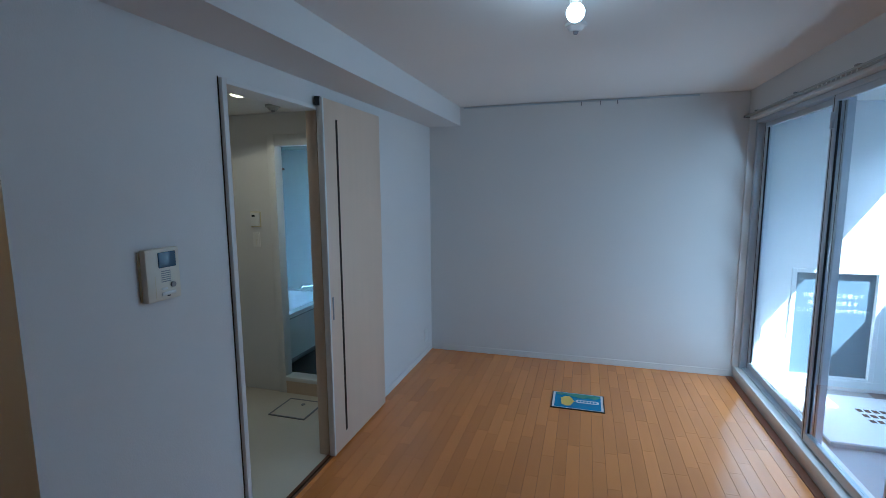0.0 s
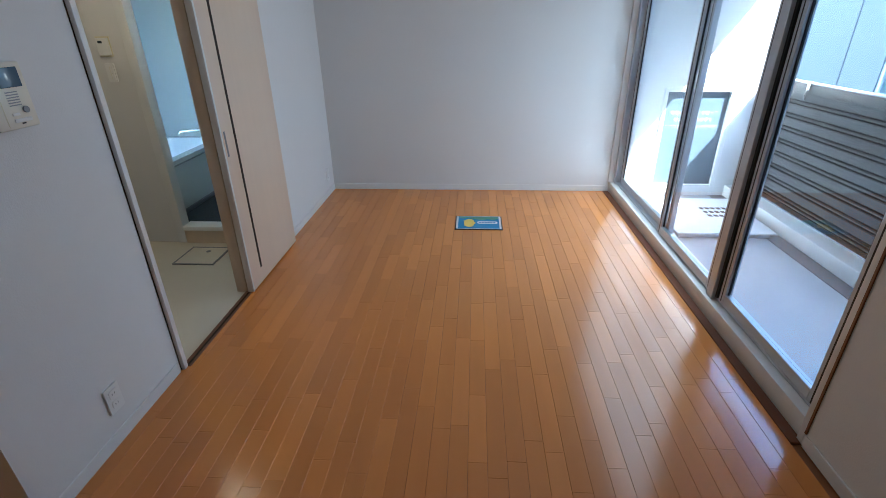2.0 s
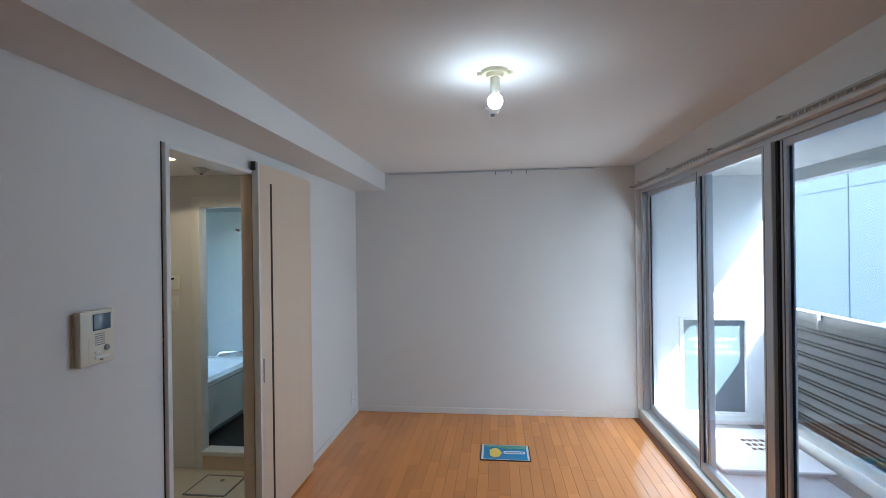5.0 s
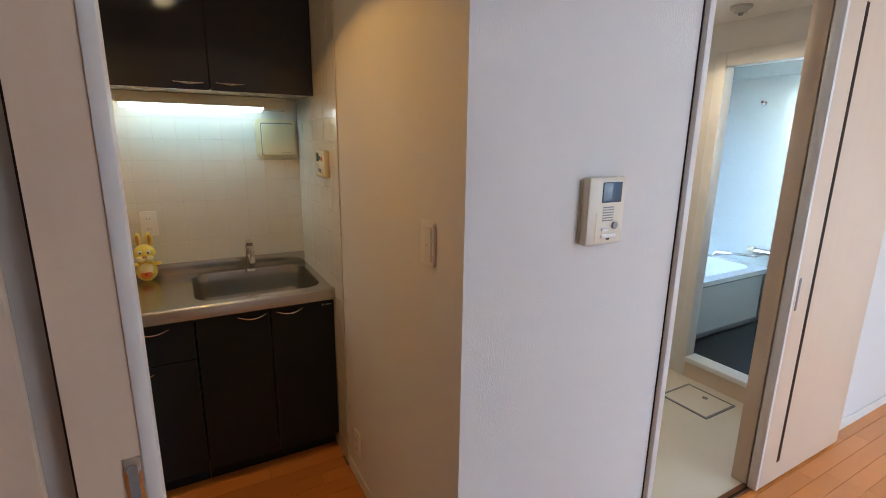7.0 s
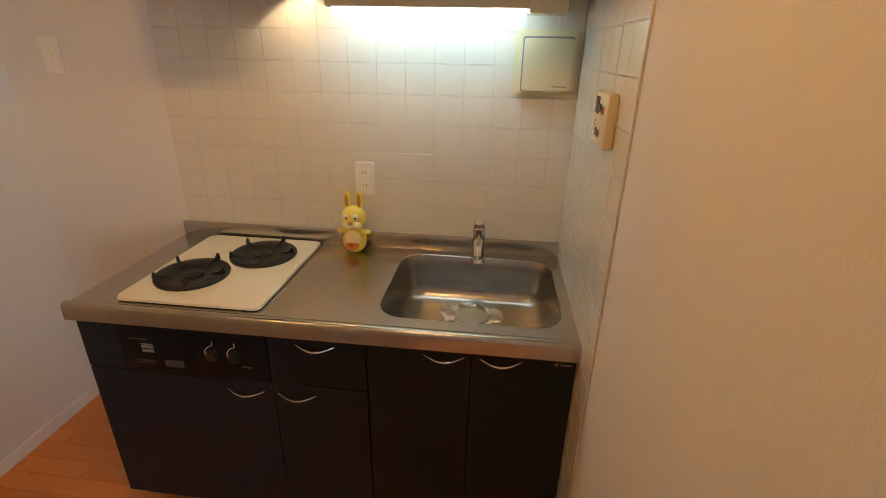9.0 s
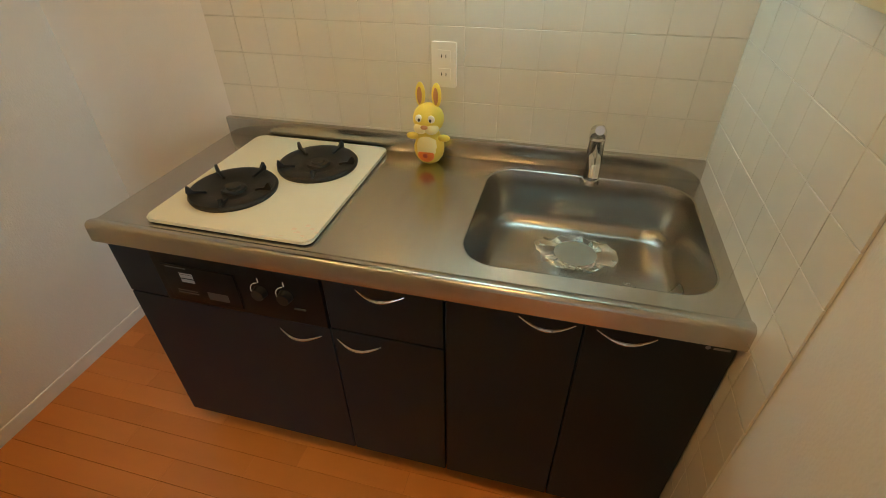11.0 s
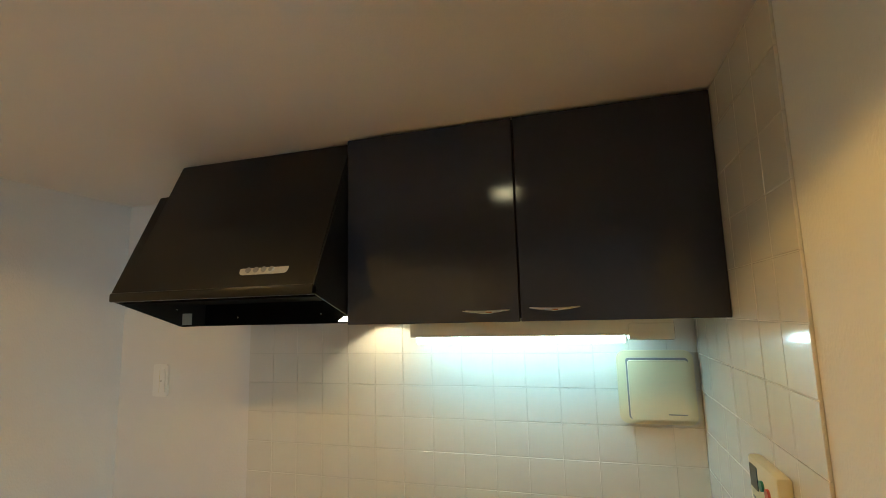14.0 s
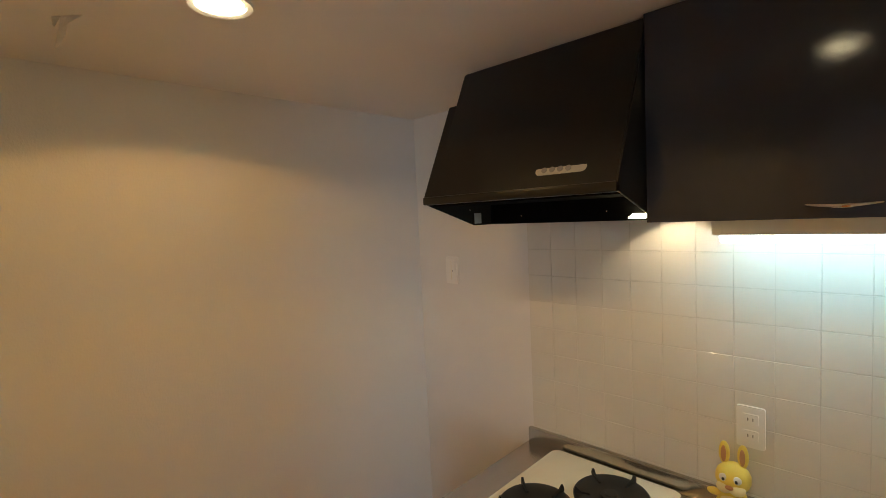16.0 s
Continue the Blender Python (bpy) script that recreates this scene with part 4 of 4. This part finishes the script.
for p, q in zip(rings, rings[1:]):
    for k in range(40):
        film.faces.new((p[k], p[(k + 1) % 40], q[(k + 1) % 40], q[k]))
wr = solid("plastic_wrap", film, M["film"], "crumpled clear plastic wrap over the sink drain", "wrapper", base=(-2.88, 0.655, 0.69))
wr.visible_shadow = False

# hob
hb = thing("gas_hob", (-2.80, -0.165, ZC), "cream enamel gas hob with two black burners", "hob")
plate = round_poly(-3.062, -2.540, -0.392, 0.058, 0.022)
bm = prism(bmesh.new(), plate, ZC + 0.004, ZC + 0.013)
bmesh.ops.bevel(bm, geom=[e for e in bm.edges if all(v.co.z > ZC + 0.012 for v in e.verts)], offset=0.003, segments=2, affect="EDGES")
part("plate", bm, M["enamel"], hb)
part("seal", prism(bmesh.new(), round_poly(-3.058, -2.544, -0.388, 0.054, 0.02), ZC, ZC + 0.0045), M["black"], hb)
for k in range(9):
    part("chip", B(-2.552 - 0.012 * (k % 4) - 0.02 * (k > 4), -2.549 - 0.010 * (k % 4) - 0.02 * (k > 4), 0.040 - 0.016 * (k % 5) + 0.01 * (k > 4), 0.050 - 0.016 * (k % 5) + 0.01 * (k > 4), ZC + 0.012, ZC + 0.0134), M["jamb"], hb, "worn enamel chip")
for bx, by in ((-2.712, -0.250), (-2.902, -0.100)):
    z0 = ZC + 0.013
    bm = bmesh.new()
    n, prof = 36, [(0.113, 0.0), (0.115, 0.007), (0.111, 0.013), (0.104, 0.0145), (0.080, 0.012), (0.062, 0.007), (0.052, 0.003), (0.0, 0.003)]
    rr = [[bm.verts.new((bx + r * math.cos(2 * math.pi * k / n), by + r * math.sin(2 * math.pi * k / n), z0 + h)) for k in range(n)] for r, h in prof[:-1]]
    for p, q in zip(rr, rr[1:]):
        for k in range(n):
            bm.faces.new((p[k], p[(k + 1) % n], q[(k + 1) % n], q[k]))
    bm.faces.new(rr[-1])
    bu = part("burner", bm, M["iron"], hb, "black cast iron pan support")
    part("cap", cyl(cyl(bmesh.new(), (bx, by, z0 + 0.002), (bx, by, z0 + 0.010), 0.034, 0.031, 24), (bx, by, z0 + 0.010), (bx, by, z0 + 0.014), 0.020, 0.017, 20), M["iron"], bu)
    for k in range(5):
        a = radians(72 * k + 20)
        c, s = math.cos(a), math.sin(a)
        bm = prism(bmesh.new(), [(0.066, 0.008), (0.110, 0.012), (0.114, 0.020), (0.110, 0.036), (0.106, 0.036), (0.094, 0.021), (0.066, 0.014)], -0.0035, 0.0035,
                   lambda u, v, q: (bx + u * c - q * s, by + u * s + q * c, z0 + v))
        part("fin", bm, M["iron"], bu)

# mixer tap
tp = thing("sink_tap", (-3.005, 0.664, ZC), "short chrome single-lever sink tap", "tap")
tx, ty = -3.005, 0.664
part("foot", cyl(bmesh.new(), (tx, ty, ZC), (tx, ty, ZC + 0.012), 0.027, 0.024, 24), M["chrome"], tp)
part("body", cyl(bmesh.new(), (tx, ty, ZC + 0.012), (tx, ty, ZC + 0.125), 0.021, 0.021, 24), M["chrome"], tp)
part("spout", tube_along(bmesh.new(), [(tx, ty, ZC + 0.075), (tx + 0.04, ty, ZC + 0.085), (tx + 0.075, ty, ZC + 0.078), (tx + 0.085, ty, ZC + 0.055)], [0.017, 0.016, 0.015, 0.014], 14), M["chrome"], tp)
part("lever", tube_along(bmesh.new(), [(tx - 0.004, ty, ZC + 0.125), (tx, ty, ZC + 0.145), (tx + 0.035, ty, ZC + 0.162)], [0.022, 0.021, 0.012], 16), M["chrome"], tp)

# plain yellow rabbit doll
bm = bmesh.new()
ox, oy, oz = -3.020, 0.203, ZC
shapes = [
    (0, (0, 0, 0.048), (0.036, 0.038, 0.049)), (0, (0, 0, 0.080), (0.027, 0.029, 0.034)), (0, (0, 0, 0.136), (0.037, 0.038, 0.043)),
    (0, (-0.004, -0.020, 0.200), (0.009, 0.012, 0.034)), (0, (-0.004, 0.020, 0.200), (0.009, 0.012, 0.034)),
    (0, (0.008, -0.040, 0.084), (0.011, 0.016, 0.010)), (0, (0.008, 0.040, 0.084), (0.011, 0.016, 0.010)),
    (1, (0.024, -0.013, 0.116), (0.018, 0.018, 0.016)), (1, (0.024, 0.013, 0.116), (0.018, 0.018, 0.016)), (1, (0.015, 0, 0.054), (0.024, 0.028, 0.042)),
    (2, (0.031, 0, 0.038), (0.010, 0.021, 0.020)), (6, (0.0385, 0, 0.040), (0.004, 0.007, 0.008)), (5, (0.004, -0.020, 0.200), (0.0035, 0.006, 0.024)), (5, (0.004, 0.020, 0.200), (0.0035, 0.006, 0.024)),
    (3, (0.031, -0.015, 0.146), (0.006, 0.009, 0.011)), (3, (0.031, 0.015, 0.146), (0.006, 0.009, 0.011)),
    (4, (0.0362, -0.014, 0.144), (0.002, 0.0032, 0.005)), (4, (0.0362, 0.014, 0.144), (0.002, 0.0032, 0.005)), (5, (0.042, 0, 0.126), (0.006, 0.009, 0.006))]
for slot_, c, r in shapes:
    before = set(bm.faces)
    ball(bm, (c[0] * 1.1, c[1] * 1.15, c[2]), 1.0, r[0] * 1.1, r[1] * 1.18, r[2], n=18)
    for f_ in set(bm.faces) - before:
        f_.material_index = slot_
doll = solid("rabbit_doll", bm, M["toy"], "small yellow vinyl rabbit doll on the worktop", "doll")
for k in ("toy_pale", "patch", "white", "ink", "brown_soft", "red"):
    doll.data.materials.append(M[k])
doll.location = (ox, oy, oz)

# wall cabinet
WCX = -2.72
wc = thing("wall_cabinet", (-2.9, 0.52, 1.715), "black two-door wall cabinet over the sink", "cabinet")
part("body", B(-3.094, WCX - 0.0185, 0.090, 0.958, 1.722, 2.205), M["cabinet"], wc)
part("underside", B(-3.094, WCX - 0.020, 0.092, 0.956, 1.716, 1.722), M["enamel"], wc, "pale underside panel")
d = front("door", 0.088, 0.529, 1.713, 2.204, wc, WCX, "cabinet")
bow_handle(0.395, 0.507, 1.742, d, WCX, 0.004)
d = front("door", 0.530, 0.9585, 1.713, 2.204, wc, WCX, "cabinet")
bow_handle(0.552, 0.662, 1.745, d, WCX, 0.004)

# range hood
hd = thing("range_hood", (-2.85, -0.21, 1.715), "black sloping range hood with a control strip", "range hood")
H0, H1 = -0.522, 0.086
slope = [(-3.094, 1.79), (-3.094, 2.206), (-2.755, 2.206), (-2.748, 2.200), (-2.568, 1.812), (-2.574, 1.806), (-2.700, 1.806)]
part("canopy", prism(bmesh.new(), slope, -0.490, H1 - 0.004, lambda u, v, q: (u, q, v)), M["hood"], hd)
part("side_wing", prism(bmesh.new(), [(-3.094, 1.79), (-3.094, 2.10), (-2.702, 2.10), (-2.568, 1.812), (-2.574, 1.806), (-2.700, 1.806)], H0 + 0.004, -0.490, lambda u, v, q: (u, q, v)), M["hood"], hd)
part("side_panel", prism(bmesh.new(), [(-3.094, 1.716), (-3.094, 2.099), (-2.702, 2.099), (-2.568, 1.810), (-2.566, 1.792), (-2.800, 1.716)], H0, H0 + 0.004, lambda u, v, q: (u, q, v)), M["hood"], hd)
part("side_panel", prism(bmesh.new(), [(-3.094, 1.716), (-3.094, 2.204), (-2.758, 2.204), (-2.568, 1.810), (-2.566, 1.792), (-2.800, 1.716)], H1 - 0.004, H1, lambda u, v, q: (u, q, v)), M["hood"], hd)
# The hood's inner faces are coloured darker to carry their shade.
part("underside", B(-3.09, -2.60, H0 + 0.006, H1 - 0.006, 1.784, 1.7895), M["hood_shade"], hd, "dark inside of the hood")
part("front_lip", B(-2.586, -2.562, H0, H1, 1.788, 1.812, bevel=0.004), M["hood"], hd)
part("back_plate", boxes((-2.895, -2.889, H0 + 0.006, H1 - 0.006, 1.716, 1.7835), (-3.09, -2.895, H0 + 0.006, H1 - 0.006, 1.716, 1.721)), M["hood_shade"], hd, "dark upright baffle plate")
strip = part("control_strip", prism(bmesh.new(), round_poly(-0.138, 0.0, -0.013, 0.013, 0.012), 0.0, 0.003,
             lambda u, v, q: (-2.5895 - v * 0.47 + q * 0.88, u + 0.006, 1.852 + v * 0.88 + q * 0.47)), M["grey_light"], hd, "silver control strip with four buttons")
for k in range(4):
    part("button", cyl(bmesh.new(), (-2.5895, -0.107 + 0.022 * k, 1.852), (-2.585, -0.107 + 0.022 * k, 1.8545), 0.0075, n=16), M["grey"], strip)
for sx, sy, sz in ((-2.888, -0.386, 1.743), (-2.888, -0.087, 1.746), (-2.775, H0 + 0.006, 1.770)):
    part("screw", ball(bmesh.new(), (sx, sy, sz), 0.0035, n=8), M["chrome"], hd)
part("sticker", B(-2.835, -2.799, H0 + 0.0042, H0 + 0.0052, 1.722, 1.757), M["grey_light"], hd, "small grey printed sticker")
lens = part("lamp_lens", prism(bmesh.new(), [(-2.888, 1.735), (-2.856, 1.724), (-2.857, 1.7215), (-2.888, 1.730)], -0.012, 0.036, lambda u, v, q: (u, q, v)), M["warm"], hd, "small glowing warm lamp lens")
lens.visible_shadow = False

# strip light under the cabinet
sl = thing("strip_light", (-3.0, 0.53, 1.66), "cream strip light under the wall cabinet", "lamp")
part("housing", B(-3.06, -2.958, 0.168, 0.885, 1.668, 1.715, bevel=0.004), M["enamel"], sl)
part("end_block", B(-3.055, -2.955, 0.775, 0.886, 1.656, 1.700, bevel=0.005), M["enamel"], sl)
t_ = part("diffuser", tube_along(bmesh.new(), [(-2.995, 0.182, 1.662), (-2.995, 0.768, 1.662)], 0.015, 18), M["tube"], sl, "glowing white tube")
t_.visible_shadow = False

# ventilation cover on the tiles
vc = thing("vent_cover", (KX + 0.005, 0.845, 1.52), "yellowed cream square ventilation cover", "vent")
part("frame", prism(bmesh.new(), round_poly(0.746, 0.944, 1.421, 1.620, 0.024), KX + 0.0055, KX + 0.020, lambda u, v, q: (q, u, v)), M["cream"], vc)
# Raised grey ring that paints the shadow around the cover's edge.
part("shadow_gap", prism(bmesh.new(), round_poly(0.770, 0.929, 1.435, 1.600, 0.008), KX + 0.020, KX + 0.026, lambda u, v, q: (q, u, v)), M["grey"], vc)
bm = prism(bmesh.new(), round_poly(0.774, 0.927, 1.437, 1.594, 0.008), KX + 0.024, KX + 0.040, lambda u, v, q: (q, u, v))
cv = part("cover", bm, M["cream"], vc)
part("marking", B(KX + 0.0398, KX + 0.0405, 0.868, 0.915, 1.450, 1.453), M["grey"], cv)

# water heater control
wh = thing("water_heater_control", (-2.57, 0.95, 1.415), "yellowed cream water heater control on the tiles", "controller")
part("housing", B(-2.640, -2.503, 0.936, 0.9595, 1.356, 1.474, bevel=0.006), M["cream"], wh)
part("display", B(-2.628, -2.592, 0.9345, 0.937, 1.424, 1.462), M["lcd"], wh)
for xx, zz, c in ((-2.570, 1.440, "green"), (-2.543, 1.436, "red"), (-2.590, 1.386, "grey"), (-2.566, 1.384, "grey")):
    part("button", cyl(bmesh.new(), (xx, 0.937, zz), (xx, 0.932, zz), 0.0085, n=18), M[c], wh)
part("marking", boxes(*[(-2.626, -2.612, 0.9355, 0.9365, 1.372 + 0.011 * k, 1.376 + 0.011 * k) for k in range(4)]), M["grey"], wh)

# torn ceiling paper beside the wall
pp = thing("peeling_wallpaper", (-1.757, -0.745, KTOP), "torn flap of cream paper peeling from the kitchen ceiling", "wallpaper")


def flap(name, outline, bend):
    """A thin bent paper piece that hangs from the ceiling; outline: across and down."""
    prism_ = prism(bmesh.new(), outline, -0.0004, 0.0004, lambda a, h, q: (-1.757 - a * 0.7 + (bend * abs(h) + q) * 0.7, -0.745 + a * 0.72 + (bend * abs(h) + q) * 0.7, KTOP + h))
    part(name, prism_, M["ceiling"], pp)


flap("flap", [(-0.004, 0.0), (0.010, 0.0), (0.011, -0.030), (0.008, -0.052), (-0.002, -0.070), (-0.010, -0.072), (-0.007, -0.040)], 0.25)
flap("edge", [(0.010, 0.0), (0.042, 0.0), (0.028, -0.014), (0.012, -0.032)], 0.7)
flap("edge", [(-0.024, 0.0), (-0.005, 0.0), (-0.007, -0.028), (-0.013, -0.024)], 0.6)
# ---- pieces: tiles and planks ----
bk, nk = bpy.data.objects["wall_kitchen_back"], bpy.data.objects["wall_kitchen_north"]
S("grout_bed", B(KX, KX + 0.0040, -0.505, 0.9615, 0.80, 1.79), M["grout"], "pale grout between the kitchen tiles", "trim")
S("grout_bed", B(-3.095, -2.382, KY1 - 0.0040, KY1, 0.0, KTOP), M["grout"], "pale grout between the kitchen tiles", "trim")
P = 0.0988
shared = {}


def piece(name, size, thick, axis, parent, place, material, gap=0.0011, bevel=0.0007):
    """A chamfered tile or plank of that size; alike ones share one mesh. axis: the way its face looks."""
    key = (name, axis, round(size[0], 4), round(size[1], 4))
    if key not in shared:
        bm = bmesh.new()
        a, b = size[0] / 2 - (gap * 0.6 if name == "tile" else gap), size[1] / 2 - (gap if name == "tile" else gap * 0.45)
        low_ = [bm.verts.new((u * a, v * b, -thick)) for u, v in ((-1, -1), (1, -1), (1, 1), (-1, 1))]
        mid_ = [bm.verts.new((u * a, v * b, -bevel)) for u, v in ((-1, -1), (1, -1), (1, 1), (-1, 1))]
        top_ = [bm.verts.new((u * (a - bevel), v * (b - bevel), 0)) for u, v in ((-1, -1), (1, -1), (1, 1), (-1, 1))]
        for p, q in ((low_, mid_), (mid_, top_)):
            for k in range(4):
                bm.faces.new((p[k], p[(k + 1) % 4], q[(k + 1) % 4], q[k]))
        bm.faces.new(top_)
        if axis == "x":
            bm.transform(Matrix(((0, 0, 1, 0), (1, 0, 0, 0), (0, 1, 0, 0), (0, 0, 0, 1))))
        elif axis == "-y":
            bm.transform(Matrix(((1, 0, 0, 0), (0, 0, -1, 0), (0, 1, 0, 0), (0, 0, 0, 1))))
        me = bpy.data.meshes.new(name)
        bm.to_mesh(me)
        bm.free()
        me.materials.append(material)
        shared[key] = me
    ob = new(name, shared[key])
    ob.parent = parent
    ob.location = place
    return ob


def cuts(lo_, hi_, anchor, pitch):
    k = math.floor((lo_ - anchor) / pitch) + 1
    out = [lo_]
    while anchor + k * pitch < hi_ - 0.004:
        if anchor + k * pitch > lo_ + 0.004:
            out.append(anchor + k * pitch)
        k += 1
    return out + [hi_]


zs = cuts(0.86, 1.79, 1.511, 0.1)
ys = cuts(-0.505, 0.9595, 0.486, P)
rnd = random.Random(3)
for y0, y1 in zip(ys, ys[1:]):
    for z0, z1 in zip(zs, zs[1:]):
        piece("tile", (y1 - y0, z1 - z0), 0.004, "x", bk, (KX + 0.0058 + rnd.uniform(-0.0004, 0.0004), (y0 + y1) / 2, (z0 + z1) / 2), M["tile"])
zs = cuts(0.0, KTOP - 0.002, 1.511, 0.1)
xs = cuts(-3.095, -2.380, -2.380, P)
for x0, x1 in zip(xs, xs[1:]):
    for z0, z1 in zip(zs, zs[1:]):
        if x1 < -2.75 and z1 < 0.85:
            continue
        piece("tile", (x1 - x0, z1 - z0), 0.004, "-y", nk, ((x0 + x1) / 2, KY1 - 0.0058 + rnd.uniform(-0.0004, 0.0004), (z0 + z1) / 2), M["tile"])

floor_ob = bpy.data.objects["floor"]
PW = 0.075
near, far = [], []
rnd = random.Random(11)
x = 1.301
row = 0
while x > KX + 0.01:
    x0 = max(x - PW, KX)
    xc = (x + x0) / 2
    y0, y1 = (YS, YN) if xc > XL - 0.03 else (KY0, KY1)
    y = y0 - rnd.choice((0.0, 0.12, 0.23, 0.31, 0.4))
    while y < y1:
        ln = rnd.choice((0.364, 0.404, 0.455, 0.606, 0.606))
        a, b = max(y, y0), min(y + ln, y1)
        if b - a > 0.02 and not (xc < XL and xc > WX and b < 0.1):
            keep = (-1.1 < xc < 1.4 and 0.55 < a < 2.75) or (-2.5 < xc < -1.5 and -1.0 < a < 0.1)
            (near if keep else far).append((xc, (a + b) / 2, x - x0, b - a))
        y += ln
    x = x0
    row += 1
far += near[300:]
for xc, yc, wd, ln in near[:300]:
    piece("plank", (wd, ln), 0.011, "z", floor_ob, (xc, yc, rnd.uniform(-0.0001, 0.0001)), M["plank"], gap=0.0005, bevel=0.0006)
verts, faces = [], []
for xc, yc, wd, ln in far:
    a, b, h = wd / 2 - 0.0005, ln / 2 - 0.0003, rnd.uniform(-0.0001, 0.0001)
    s = len(verts)
    for dz, ins in ((-0.011, 0), (h - 0.0009, 0), (h, 0.0009)):
        verts += [(xc + u * (a - ins), yc + v * (b - ins), dz) for u, v in ((-1, -1), (1, -1), (1, 1), (-1, 1))]
    for q in (0, 4):
        faces += [(s + q + k, s + q + (k + 1) % 4, s + q + 4 + (k + 1) % 4, s + q + 4 + k) for k in range(4)]
    faces.append((s + 8, s + 9, s + 10, s + 11))
me = bpy.data.meshes.new("planks")
me.from_pydata(verts, [], faces)
me.materials.append(M["plank"])
rest = new("planks", me)
rest.parent = floor_ob
tagged(rest, "narrow oak floor planks", kind="stuff")
